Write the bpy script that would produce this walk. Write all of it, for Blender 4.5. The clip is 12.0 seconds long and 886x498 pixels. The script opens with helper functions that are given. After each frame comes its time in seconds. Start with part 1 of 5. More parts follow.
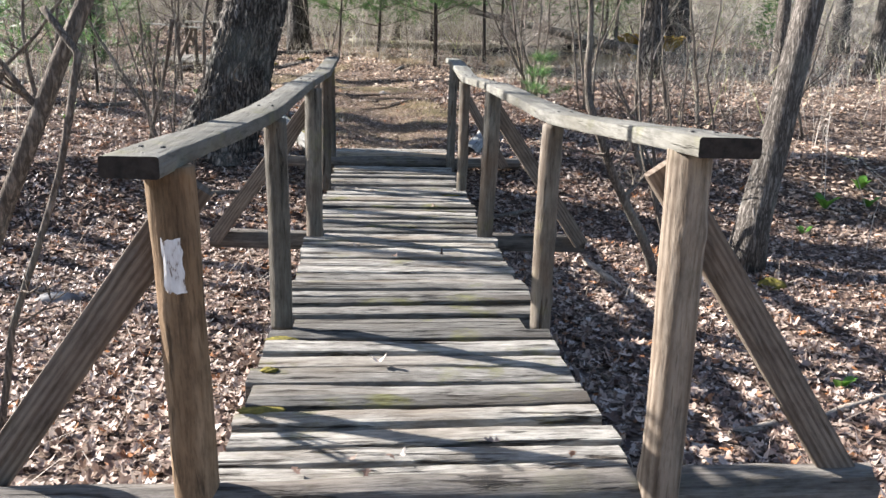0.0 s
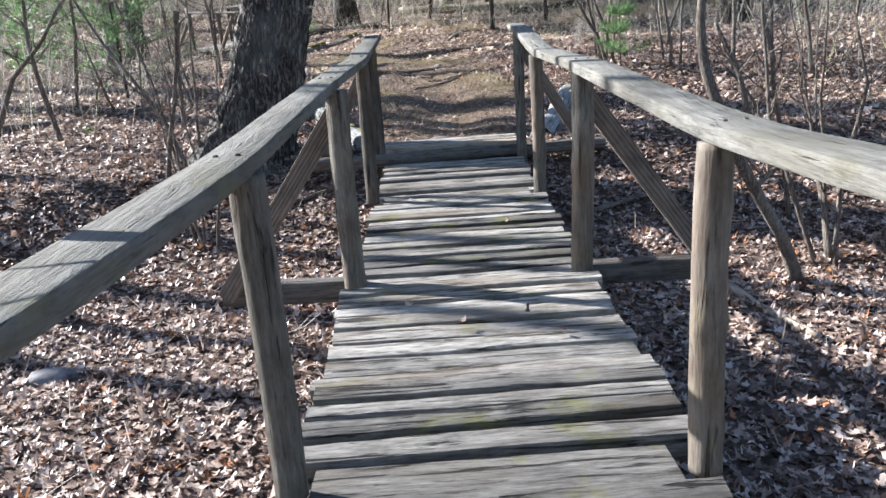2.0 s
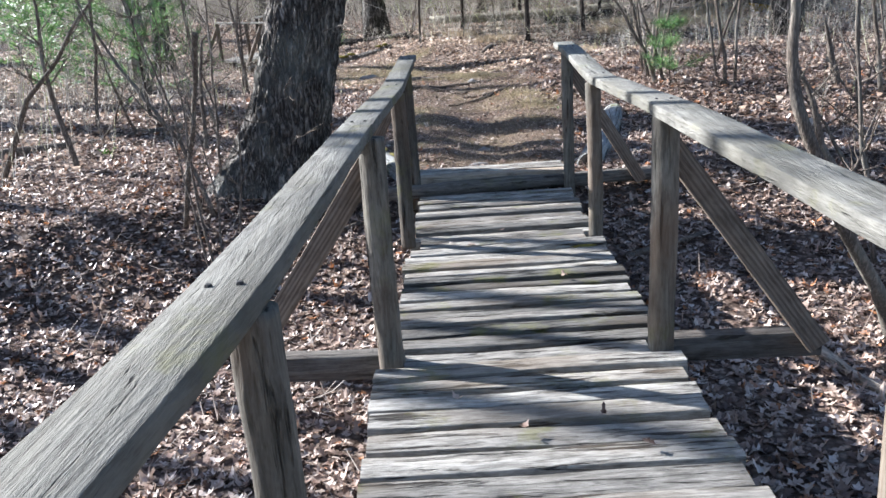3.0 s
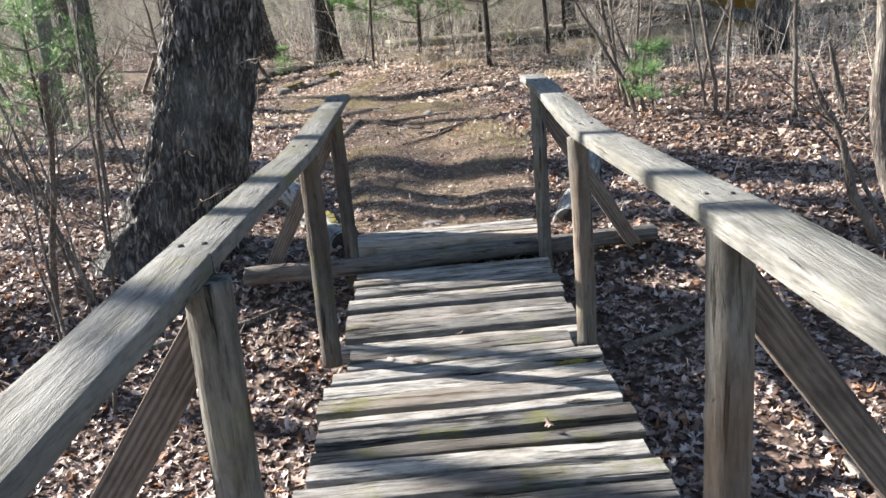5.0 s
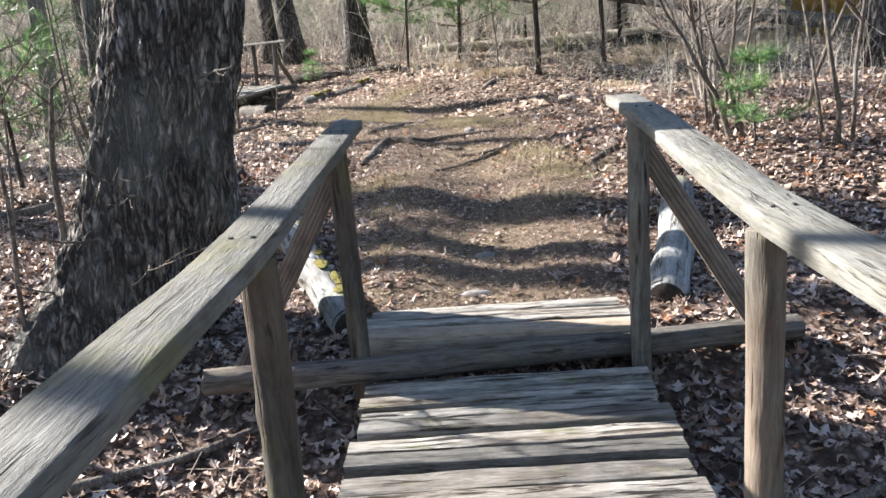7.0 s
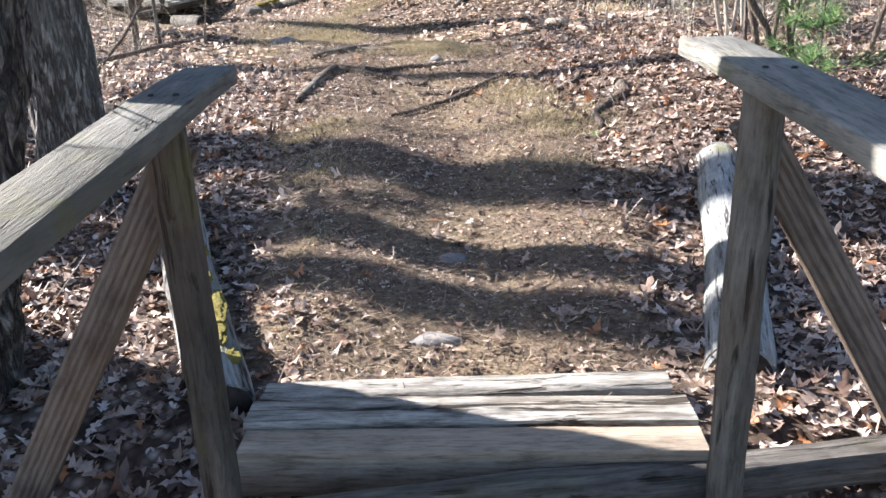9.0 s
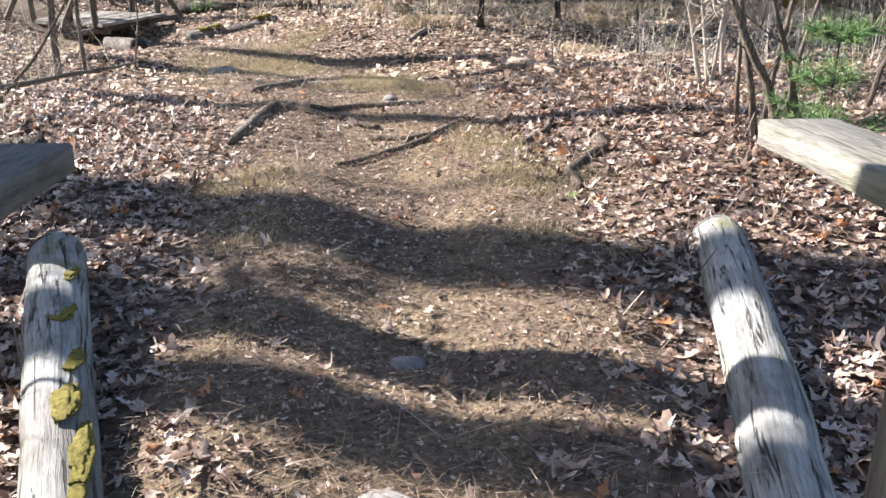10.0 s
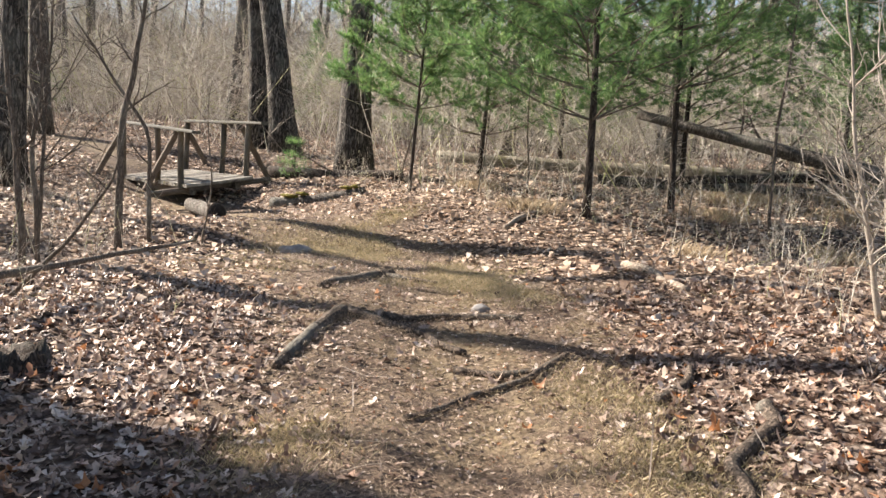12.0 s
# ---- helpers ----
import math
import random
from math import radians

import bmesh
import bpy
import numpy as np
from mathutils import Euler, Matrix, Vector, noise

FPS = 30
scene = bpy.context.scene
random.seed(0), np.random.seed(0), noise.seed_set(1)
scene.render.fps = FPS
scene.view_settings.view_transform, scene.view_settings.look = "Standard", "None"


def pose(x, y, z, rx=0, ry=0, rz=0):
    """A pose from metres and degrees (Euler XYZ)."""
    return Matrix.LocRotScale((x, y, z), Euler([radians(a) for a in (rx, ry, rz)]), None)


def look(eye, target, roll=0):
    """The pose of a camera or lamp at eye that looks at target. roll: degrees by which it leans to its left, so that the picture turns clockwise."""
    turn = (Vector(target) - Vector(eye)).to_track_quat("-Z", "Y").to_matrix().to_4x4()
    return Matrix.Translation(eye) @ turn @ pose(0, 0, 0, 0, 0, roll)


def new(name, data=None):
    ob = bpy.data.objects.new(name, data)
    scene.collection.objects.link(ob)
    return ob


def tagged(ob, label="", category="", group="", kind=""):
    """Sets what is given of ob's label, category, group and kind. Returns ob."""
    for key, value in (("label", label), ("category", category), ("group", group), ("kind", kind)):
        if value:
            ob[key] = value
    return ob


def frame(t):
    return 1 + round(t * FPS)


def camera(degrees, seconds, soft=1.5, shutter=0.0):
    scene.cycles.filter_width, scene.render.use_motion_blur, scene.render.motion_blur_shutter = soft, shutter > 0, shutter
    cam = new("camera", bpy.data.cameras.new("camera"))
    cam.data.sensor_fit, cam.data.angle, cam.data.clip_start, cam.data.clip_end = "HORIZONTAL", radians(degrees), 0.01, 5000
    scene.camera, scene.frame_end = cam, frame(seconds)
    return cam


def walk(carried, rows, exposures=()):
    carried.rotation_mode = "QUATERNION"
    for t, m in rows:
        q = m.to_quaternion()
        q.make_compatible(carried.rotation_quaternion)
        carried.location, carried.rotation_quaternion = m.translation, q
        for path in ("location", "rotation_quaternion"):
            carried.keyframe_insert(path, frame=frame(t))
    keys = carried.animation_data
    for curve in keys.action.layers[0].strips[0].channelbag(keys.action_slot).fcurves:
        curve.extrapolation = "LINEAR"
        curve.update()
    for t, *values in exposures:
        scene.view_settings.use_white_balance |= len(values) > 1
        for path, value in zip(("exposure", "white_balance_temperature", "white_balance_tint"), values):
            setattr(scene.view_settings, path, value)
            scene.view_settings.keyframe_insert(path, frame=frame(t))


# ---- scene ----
cam = camera(57.8, 12.0)
PATH = [
    (0, (-0.166, -3.532, 1.223), (-0.002, -1.593, 0.76), 1.8),
    (0.5, (-0.094, -3.216, 1.209), (0.054, -1.29, 0.69), 0.7),
    (1, (-0.076, -2.829, 1.219), (0.02, -0.924, 0.615), -0.5),
    (1.5, (-0.113, -2.448, 1.257), (-0.05, -0.538, 0.665), -3.0),
    (2, (-0.097, -2.048, 1.3), (-0.112, -0.125, 0.752), -3.8),
    (2.5, (-0.141, -1.673, 1.354), (-0.218, 0.252, 0.818), -4.1),
    (3, (-0.195, -1.367, 1.42), (-0.276, 0.559, 0.888), -4.0),
    (3.2, (-0.17, -1.245, 1.405), (-0.242, 0.682, 0.876), -4.0),
    (4.8, (-0.058, -0.071, 1.468), (-0.055, 1.865, 0.968), -4.5),
    (5, (-0.054, 0.145, 1.475), (-0.054, 2.085, 0.985), -5.0),
    (5.5, (-0.044, 0.581, 1.478), (-0.074, 2.527, 1.019), -5.9),
    (6, (-0.04, 1.0, 1.484), (-0.098, 2.952, 1.05), -6.7),
    (6.5, (-0.047, 1.47, 1.488), (-0.216, 3.414, 1.05), -6.5),
    (7, (-0.091, 1.925, 1.487), (-0.176, 3.867, 1.016), -4.4),
    (7.2, (-0.082, 2.123, 1.475), (-0.123, 4.062, 0.986), -3.8),
    (8.8, (-0.075, 3.574, 1.429), (-0.059, 5.463, 0.771), -2.3),
    (9, (-0.073, 3.736, 1.438), (-0.077, 5.622, 0.77), -2.0),
    (9.5, (-0.099, 4.158, 1.435), (-0.047, 6.045, 0.774), -1.3),
    (10, (-0.089, 4.577, 1.44), (0.038, 6.48, 0.838), 0.5),
    (10.5, (-0.074, 5.052, 1.477), (-0.017, 6.976, 0.935), 1.5),
    (11, (-0.128, 5.474, 1.539), (-0.114, 7.415, 1.06), 2.1),
    (11.5, (-0.124, 5.777, 1.566), (-0.139, 7.738, 1.175), 3.2),
    (12, (-0.15, 6.042, 1.657), (-0.233, 8.027, 1.427), 3.6),
]
walk(cam, [(t, look(e, g, r)) for t, e, g, r in PATH], [(0, 1.84, 6100, 12.5), (1.2, 1.82, 5950, 12), (2.5, 1.82, 5600, 11.5), (3.2, 1.86, 5600, 11.5), (5.0, 1.98, 6050, 11.5), (7.0, 2.06, 6100, 12.5), (9.0, 2.14, 6000, 14.5), (10.5, 2.0, 6400, 15), (12, 1.8, 6850, 14)])

# ---- world, sun, exposure ----
SUN_DIR = Vector((-1.0, 0.45, 0.66)).normalized()
world = bpy.data.worlds.new("world")
scene.world = world
world.use_nodes = True
wn = world.node_tree
sky = wn.nodes.new("ShaderNodeTexSky")
sky.sky_type = "NISHITA"
sky.sun_disc = False
sky.sun_elevation = math.asin(SUN_DIR.z)
sky.sun_rotation = math.atan2(SUN_DIR.x, SUN_DIR.y)
bg = wn.nodes["Background"]
bg.inputs["Strength"].default_value = 0.062
wn.links.new(sky.outputs[0], bg.inputs["Color"])
sun_data = bpy.data.lights.new("sun", "SUN")
sun_data.energy = 5.0
sun_data.angle = radians(0.6)
sun_data.color = (1.0, 0.93, 0.83)
sun = new("sun", sun_data)
sun.matrix_world = look(SUN_DIR * 60, (0, 0, 0))


# ---- materials ----
def material(name):
    m = bpy.data.materials.new(name)
    m.use_nodes = True
    return m, m.node_tree, m.node_tree.nodes["Principled BSDF"]


def node(nt, kind, **values):
    n = nt.nodes.new(kind)
    for key, value in values.items():
        n.inputs[key].default_value = value
    return n


def ramp(nt, source, stops):
    n = nt.nodes.new("ShaderNodeValToRGB")
    while len(n.color_ramp.elements) < len(stops):
        n.color_ramp.elements.new(0.5)
    for e, (p, c) in zip(n.color_ramp.elements, stops):
        e.position = p
        e.color = (*c, 1) if len(c) == 3 else c
    nt.links.new(source, n.inputs[0])
    return n.outputs[0]


def mix(nt, fac, a, b, blend="MIX"):
    n = nt.nodes.new("ShaderNodeMix")
    n.data_type, n.blend_type = "RGBA", blend
    for sock, value in ((n.inputs[0], fac), (n.inputs[6], a), (n.inputs[7], b)):
        if isinstance(value, (int, float)):
            sock.default_value = value
        elif isinstance(value, tuple):
            sock.default_value = (*value, 1)
        else:
            nt.links.new(value, sock)
    return n.outputs[2]


def mapped(nt, scale, jitter=True, coord="Object"):
    tc = nt.nodes.new("ShaderNodeTexCoord")
    mp = nt.nodes.new("ShaderNodeMapping")
    mp.inputs["Scale"].default_value = scale
    nt.links.new(tc.outputs[coord], mp.inputs[0])
    if jitter:
        oi = nt.nodes.new("ShaderNodeObjectInfo")
        mu = nt.nodes.new("ShaderNodeMath")
        mu.operation = "MULTIPLY"
        mu.inputs[1].default_value = 57.0
        nt.links.new(oi.outputs["Random"], mu.inputs[0])
        nt.links.new(mu.outputs[0], mp.inputs["Location"])
    return mp.outputs[0]


def noise_tex(nt, vec, scale, detail=5.0, rough=0.6, distort=0.0):
    n = node(nt, "ShaderNodeTexNoise", Scale=scale, Detail=detail, Roughness=rough, Distortion=distort)
    nt.links.new(vec, n.inputs["Vector"])
    return n.outputs["Fac"]


def bump(nt, bsdf, height, strength, dist=0.01, prev=None):
    b = node(nt, "ShaderNodeBump", Strength=strength, Distance=dist)
    nt.links.new(height, b.inputs["Height"])
    if prev is not None:
        nt.links.new(prev, b.inputs["Normal"])
    nt.links.new(b.outputs[0], bsdf.inputs["Normal"])
    return b.outputs[0]


def wood(name, dark, mid, light, moss=0.0, vary=0.35, stain=(0.12, 0.075, 0.045), stain_amt=0.3, cracks=0.8, crack_at=0.4, figure=0.0, grain_size=(1.1, 30, 30)):
    """Weathered timber, grain along local X."""
    m, nt, b = material(name)
    grain = noise_tex(nt, mapped(nt, grain_size), 1.0, 7, 0.7, 0.35)
    fine = noise_tex(nt, mapped(nt, (12, 110, 110)), 1.0, 4, 0.65, 0.3)
    big = noise_tex(nt, mapped(nt, (1.1, 3.0, 3.0)), 1.0, 3, 0.55)
    col = ramp(nt, grain, [(0.27, dark), (0.47, mid), (0.72, light)])
    if figure:
        wv = node(nt, "ShaderNodeTexWave", Scale=1.0, Distortion=7.0, Detail=2.0)
        wv.inputs["Detail Scale"].default_value = 0.6
        wv.bands_direction = "Z"
        nt.links.new(mapped(nt, (1.3, 9, 16)), wv.inputs["Vector"])
        col = mix(nt, figure, col, mix(nt, wv.outputs["Fac"], dark, light))
    col = mix(nt, ramp(nt, fine, [(0.3, (0, 0, 0)), (0.52, (1, 1, 1))]), mix(nt, 1.0, col, (0.55, 0.53, 0.5), "MULTIPLY"), col)
    blotch = noise_tex(nt, mapped(nt, (7, 13, 13)), 1.0, 6, 0.7)
    col = mix(nt, 0.8, col, ramp(nt, blotch, [(0.3, (0.45, 0.44, 0.42)), (0.5, (0.95, 0.94, 0.92)), (0.68, (1.15, 1.14, 1.1))]), "MULTIPLY")
    crack = noise_tex(nt, mapped(nt, (2.6, 30, 30)), 1.0, 4, 0.65, 0.5)
    lines = ramp(nt, crack, [(crack_at - 0.05, (0.1, 0.09, 0.085)), (crack_at + 0.02, (1, 1, 1))])
    col = mix(nt, cracks, col, mix(nt, 1.0, col, lines, "MULTIPLY"))
    st = nt.nodes.new("ShaderNodeMath")
    st.operation = "MULTIPLY"
    nt.links.new(ramp(nt, big, [(0.45, (0, 0, 0)), (0.7, (1, 1, 1))]), st.inputs[0])
    st.inputs[1].default_value = stain_amt
    col = mix(nt, st.outputs[0], col, stain)
    oi = nt.nodes.new("ShaderNodeObjectInfo")
    tone = ramp(nt, oi.outputs["Random"], [(0.0, (1 - vary, 1 - vary, 1 - vary)), (0.5, (1, 0.99, 0.97)), (1.0, (1 + vary * 0.5, 1 + vary * 0.48, 1 + vary * 0.42))])
    col = mix(nt, 1.0, col, tone, "MULTIPLY")
    if moss:
        mo = noise_tex(nt, mapped(nt, (3, 3, 3)), 1.0, 6, 0.7)
        mk = nt.nodes.new("ShaderNodeMath")
        mk.operation = "MULTIPLY"
        nt.links.new(ramp(nt, mo, [(0.56, (0, 0, 0)), (0.68, (1, 1, 1))]), mk.inputs[0])
        mk.inputs[1].default_value = moss
        col = mix(nt, mk.outputs[0], col, (0.13, 0.13, 0.025))
    nt.links.new(col, b.inputs["Base Color"])
    b.inputs["Roughness"].default_value = 0.85
    b.inputs["Specular IOR Level"].default_value = 0.25
    p = bump(nt, b, grain, 0.9, 0.016)
    p = bump(nt, b, lines, cracks, 0.012, p)
    bump(nt, b, fine, 0.5, 0.004, p)
    return m


def bark(name, dark, light, ridge=(16, 16, 3.2), depth=0.035, lichen=(0.3, 0.31, 0.27), lich=0.3):
    m, nt, b = material(name)
    v = mapped(nt, ridge)
    wob = node(nt, "ShaderNodeTexNoise", Scale=0.35, Detail=3.0)
    nt.links.new(v, wob.inputs["Vector"])
    vv = nt.nodes.new("ShaderNodeVectorMath")
    vv.operation = "MULTIPLY_ADD"
    vv.inputs[1].default_value = (3.2, 3.2, 3.2)
    nt.links.new(wob.outputs["Color"], vv.inputs[0])
    nt.links.new(v, vv.inputs[2])
    vo = node(nt, "ShaderNodeTexVoronoi", Scale=1.0)
    vo.feature = "DISTANCE_TO_EDGE"
    nt.links.new(vv.outputs[0], vo.inputs["Vector"])
    blocks = ramp(nt, vo.outputs["Distance"], [(0.0, (0.35, 0.35, 0.35)), (0.2, (1, 1, 1))])
    fur = noise_tex(nt, mapped(nt, tuple(q * f for q, f in zip(ridge, (0.8, 0.8, 0.5)))), 1.0, 4, 0.55, 0.6)
    furrows = ramp(nt, fur, [(0.36, (1, 1, 1)), (0.46, (0.1, 0.1, 0.1)), (0.5, (0, 0, 0)), (0.62, (1, 1, 1))])
    ridges = mix(nt, 0.7, furrows, blocks, "MULTIPLY")
    fine = noise_tex(nt, mapped(nt, (90, 90, 30)), 1.0, 5, 0.7)
    big = noise_tex(nt, mapped(nt, (2.2, 2.2, 1.4)), 1.0, 4, 0.6)
    col = mix(nt, ridges, dark, light)
    col = mix(nt, 0.75, col, ramp(nt, fine, [(0.3, (0.4, 0.39, 0.38)), (0.6, (1, 1, 1))]), "MULTIPLY")
    mk = nt.nodes.new("ShaderNodeMath")
    mk.operation = "MULTIPLY"
    mk.inputs[1].default_value = lich
    nt.links.new(ramp(nt, big, [(0.5, (0, 0, 0)), (0.65, (1, 1, 1))]), mk.inputs[0])
    col = mix(nt, mk.outputs[0], col, lichen)
    nt.links.new(col, b.inputs["Base Color"])
    b.inputs["Roughness"].default_value = 0.92
    b.inputs["Specular IOR Level"].default_value = 0.2
    p = bump(nt, b, ridges, 0.9, depth)
    bump(nt, b, fine, 0.5, 0.006, p)
    return m


def plain(name, a, c, scale=9.0, rough=0.85, bumps=0.4):
    """A mottled surface between two colours."""
    m, nt, b = material(name)
    n = noise_tex(nt, mapped(nt, (scale, scale, scale)), 1.0, 6, 0.65)
    nt.links.new(ramp(nt, n, [(0.32, a), (0.68, c)]), b.inputs["Base Color"])
    b.inputs["Roughness"].default_value = rough
    b.inputs["Specular IOR Level"].default_value = 0.25
    bump(nt, b, n, bumps, 0.01)
    return m


def island(name, stops, rough=0.8, trans=0.0):
    """Small pieces that differ one by one."""
    m, nt, b = material(name)
    g = nt.nodes.new("ShaderNodeNewGeometry")
    n = noise_tex(nt, mapped(nt, (60, 60, 60), False), 1.0, 3, 0.6)
    col = ramp(nt, g.outputs["Random Per Island"], stops)
    col = mix(nt, 0.6, col, ramp(nt, n, [(0.3, (0.6, 0.58, 0.56)), (0.65, (1.1, 1.1, 1.1))]), "MULTIPLY")
    nt.links.new(col, b.inputs["Base Color"])
    b.inputs["Roughness"].default_value = rough
    b.inputs["Specular IOR Level"].default_value = 0.3
    if trans:
        t = nt.nodes.new("ShaderNodeBsdfTranslucent")
        nt.links.new(col, t.inputs["Color"])
        s = nt.nodes.new("ShaderNodeMixShader")
        s.inputs[0].default_value = trans
        nt.links.new(b.outputs[0], s.inputs[1])
        nt.links.new(t.outputs[0], s.inputs[2])
        nt.links.new(s.outputs[0], nt.nodes["Material Output"].inputs[0])
    return m


M_PLANK = wood("plank_wood", (0.075, 0.07, 0.063), (0.26, 0.25, 0.23), (0.47, 0.455, 0.42), 0.55, 0.6, (0.13, 0.1, 0.07), 0.7, crack_at=0.41, cracks=1.0, grain_size=(4.5, 32, 32))
M_RAIL = wood("rail_wood", (0.11, 0.108, 0.097), (0.185, 0.182, 0.164), (0.255, 0.252, 0.227), 0.4, 0.18, (0.11, 0.103, 0.08), 0.8, cracks=0.7, crack_at=0.36, grain_size=(1.6, 18, 18))
M_POST = wood("post_wood", (0.038, 0.034, 0.028), (0.12, 0.11, 0.093), (0.28, 0.262, 0.228), 0.35, 0.35, (0.13, 0.08, 0.048), 0.75, 0.9, 0.38, 0.0, (1.0, 8, 8))
M_POST_TAN = wood("tan_post_wood", (0.1, 0.074, 0.053), (0.26, 0.207, 0.158), (0.44, 0.375, 0.3), 0.1, 0.15, (0.16, 0.095, 0.055), 0.8, 0.7, 0.36, 0.4, (1.0, 8, 8))
M_POST_BROWN = wood("peeled_post_wood", (0.075, 0.046, 0.026), (0.21, 0.14, 0.083), (0.36, 0.265, 0.175), 0.05, 0.2, (0.33, 0.15, 0.045), 0.9, 0.7, 0.37, 0.0, (1.0, 8, 8))
M_SAWN = wood("sawn_wood", (0.23, 0.18, 0.135), (0.38, 0.315, 0.245), (0.5, 0.43, 0.345), 0.05, 0.2, cracks=0.5, crack_at=0.33, figure=0.2, grain_size=(0.8, 16, 16))
M_YELLOW = island("yellow_leaf", [(0.0, (0.4, 0.24, 0.04)), (1.0, (0.62, 0.45, 0.12))], 0.6, 0.4)
M_BRACE = wood("brace_wood", (0.085, 0.062, 0.046), (0.175, 0.14, 0.112), (0.27, 0.225, 0.185), 0.05, 0.12, cracks=0.4, crack_at=0.35, figure=0.5, grain_size=(0.9, 20, 20))
M_STICK = wood("bare_stick", (0.18, 0.15, 0.12), (0.34, 0.29, 0.24), (0.5, 0.45, 0.39), 0.05, 0.2)
M_DARK = bark("dark_bark", (0.03, 0.024, 0.02), (0.15, 0.12, 0.1), (40, 40, 10), 0.015)
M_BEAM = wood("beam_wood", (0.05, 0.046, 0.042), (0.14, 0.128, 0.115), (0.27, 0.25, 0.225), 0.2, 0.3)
M_LOG = wood("log_wood", (0.1, 0.103, 0.1), (0.3, 0.315, 0.317), (0.46, 0.475, 0.475), 0.75, 0.08, (0.13, 0.115, 0.095), 0.65, 1.0, 0.41)
M_PALELOG = wood("mossy_log_wood", (0.14, 0.12, 0.09), (0.34, 0.31, 0.25), (0.52, 0.49, 0.4), 0.7, 0.15)
M_PALE = island("pale_stem", [(0.0, (0.26, 0.22, 0.18)), (1.0, (0.48, 0.43, 0.37))])
M_ROT = plain("rotten_core", (0.012, 0.01, 0.009), (0.05, 0.04, 0.032), 30)
M_PAINT, paint_nodes, paint_bsdf = material("blaze_paint")
paint_nodes.links.new(ramp(paint_nodes, noise_tex(paint_nodes, mapped(paint_nodes, (75, 75, 22)), 1.0, 5, 0.65), [(0.36, (0.16, 0.11, 0.075)), (0.42, (0.6, 0.57, 0.55)), (0.7, (0.78, 0.77, 0.76))]), paint_bsdf.inputs["Base Color"])
M_IRON = plain("iron", (0.015, 0.014, 0.014), (0.05, 0.045, 0.04), 60, 0.5)
M_OAK = bark("oak_bark", (0.03, 0.026, 0.023), (0.36, 0.325, 0.285), (24, 24, 8.5), 0.05)
M_OAK_PALE = bark("pale_oak_bark", (0.07, 0.063, 0.055), (0.4, 0.375, 0.335), (30, 30, 10.0), 0.025)
M_PALEBARK = bark("pale_bark", (0.15, 0.14, 0.115), (0.42, 0.395, 0.34), (40, 40, 10), 0.012)
M_BARK = bark("grey_bark", (0.07, 0.06, 0.05), (0.32, 0.285, 0.25), (40, 40, 10), 0.015)
M_STEM = bark("stem_bark", (0.1, 0.082, 0.066), (0.3, 0.25, 0.205), (60, 60, 16), 0.006)
M_TWIG = island("twig_bark", [(0.0, (0.1, 0.08, 0.065)), (0.5, (0.24, 0.195, 0.16)), (1.0, (0.42, 0.37, 0.31))])
M_LITTER = island("far_leaf", [(0.0, (0.1, 0.062, 0.045)), (0.18, (0.3, 0.205, 0.145)), (0.55, (0.5, 0.37, 0.27)), (0.9, (0.66, 0.535, 0.425)), (1.0, (0.72, 0.63, 0.54))], 0.6, 0.2)
M_FAR = island("far_twig", [(0.0, (0.17, 0.145, 0.12)), (0.35, (0.38, 0.335, 0.29)), (0.8, (0.62, 0.57, 0.5)), (1.0, (0.52, 0.52, 0.3))], 0.8, 0.2)
# nearer twigs, paler than far_twig: the sun on them is put into the colour
M_TANGLE = island("sunlit_pale_twig", [(0.0, (0.22, 0.18, 0.15)), (0.3, (0.5, 0.45, 0.38)), (0.8, (0.74, 0.69, 0.61)), (0.9, (0.7, 0.66, 0.5)), (1.0, (0.5, 0.56, 0.22))], 0.7, 0.15)
M_LEAF = island("dead_leaf", [(0.0, (0.055, 0.036, 0.03)), (0.22, (0.17, 0.112, 0.086)), (0.48, (0.36, 0.262, 0.205)), (0.75, (0.54, 0.43, 0.35)), (0.93, (0.68, 0.59, 0.52)), (0.97, (0.36, 0.16, 0.07)), (1.0, (0.42, 0.2, 0.09))], 0.42, 0.18)
M_NEEDLE = island("pine_needle", [(0.0, (0.06, 0.14, 0.05)), (0.5, (0.13, 0.245, 0.085)), (1.0, (0.25, 0.36, 0.13))], 0.45, 0.45)
M_STRAW = island("dry_straw", [(0.0, (0.06, 0.042, 0.032)), (0.4, (0.16, 0.11, 0.075)), (0.75, (0.34, 0.25, 0.165)), (1.0, (0.54, 0.45, 0.33))], 0.7, 0.15)
M_GRASS = island("short_grass", [(0.0, (0.21, 0.2, 0.09)), (0.3, (0.34, 0.28, 0.16)), (1.0, (0.56, 0.47, 0.32))], 0.6, 0.25)
M_GOLD = island("golden_grass", [(0.0, (0.32, 0.24, 0.15)), (1.0, (0.6, 0.49, 0.34))], 0.6, 0.3)
M_GREEN = island("green_leaf", [(0.0, (0.06, 0.16, 0.02)), (1.0, (0.14, 0.32, 0.05))], 0.4, 0.35)
M_ROCK = plain("rock", (0.13, 0.125, 0.12), (0.3, 0.29, 0.28), 14, 0.9, 0.7)
M_MOSS = plain("moss", (0.07, 0.062, 0.012), (0.22, 0.185, 0.04), 45, 0.95, 0.8)


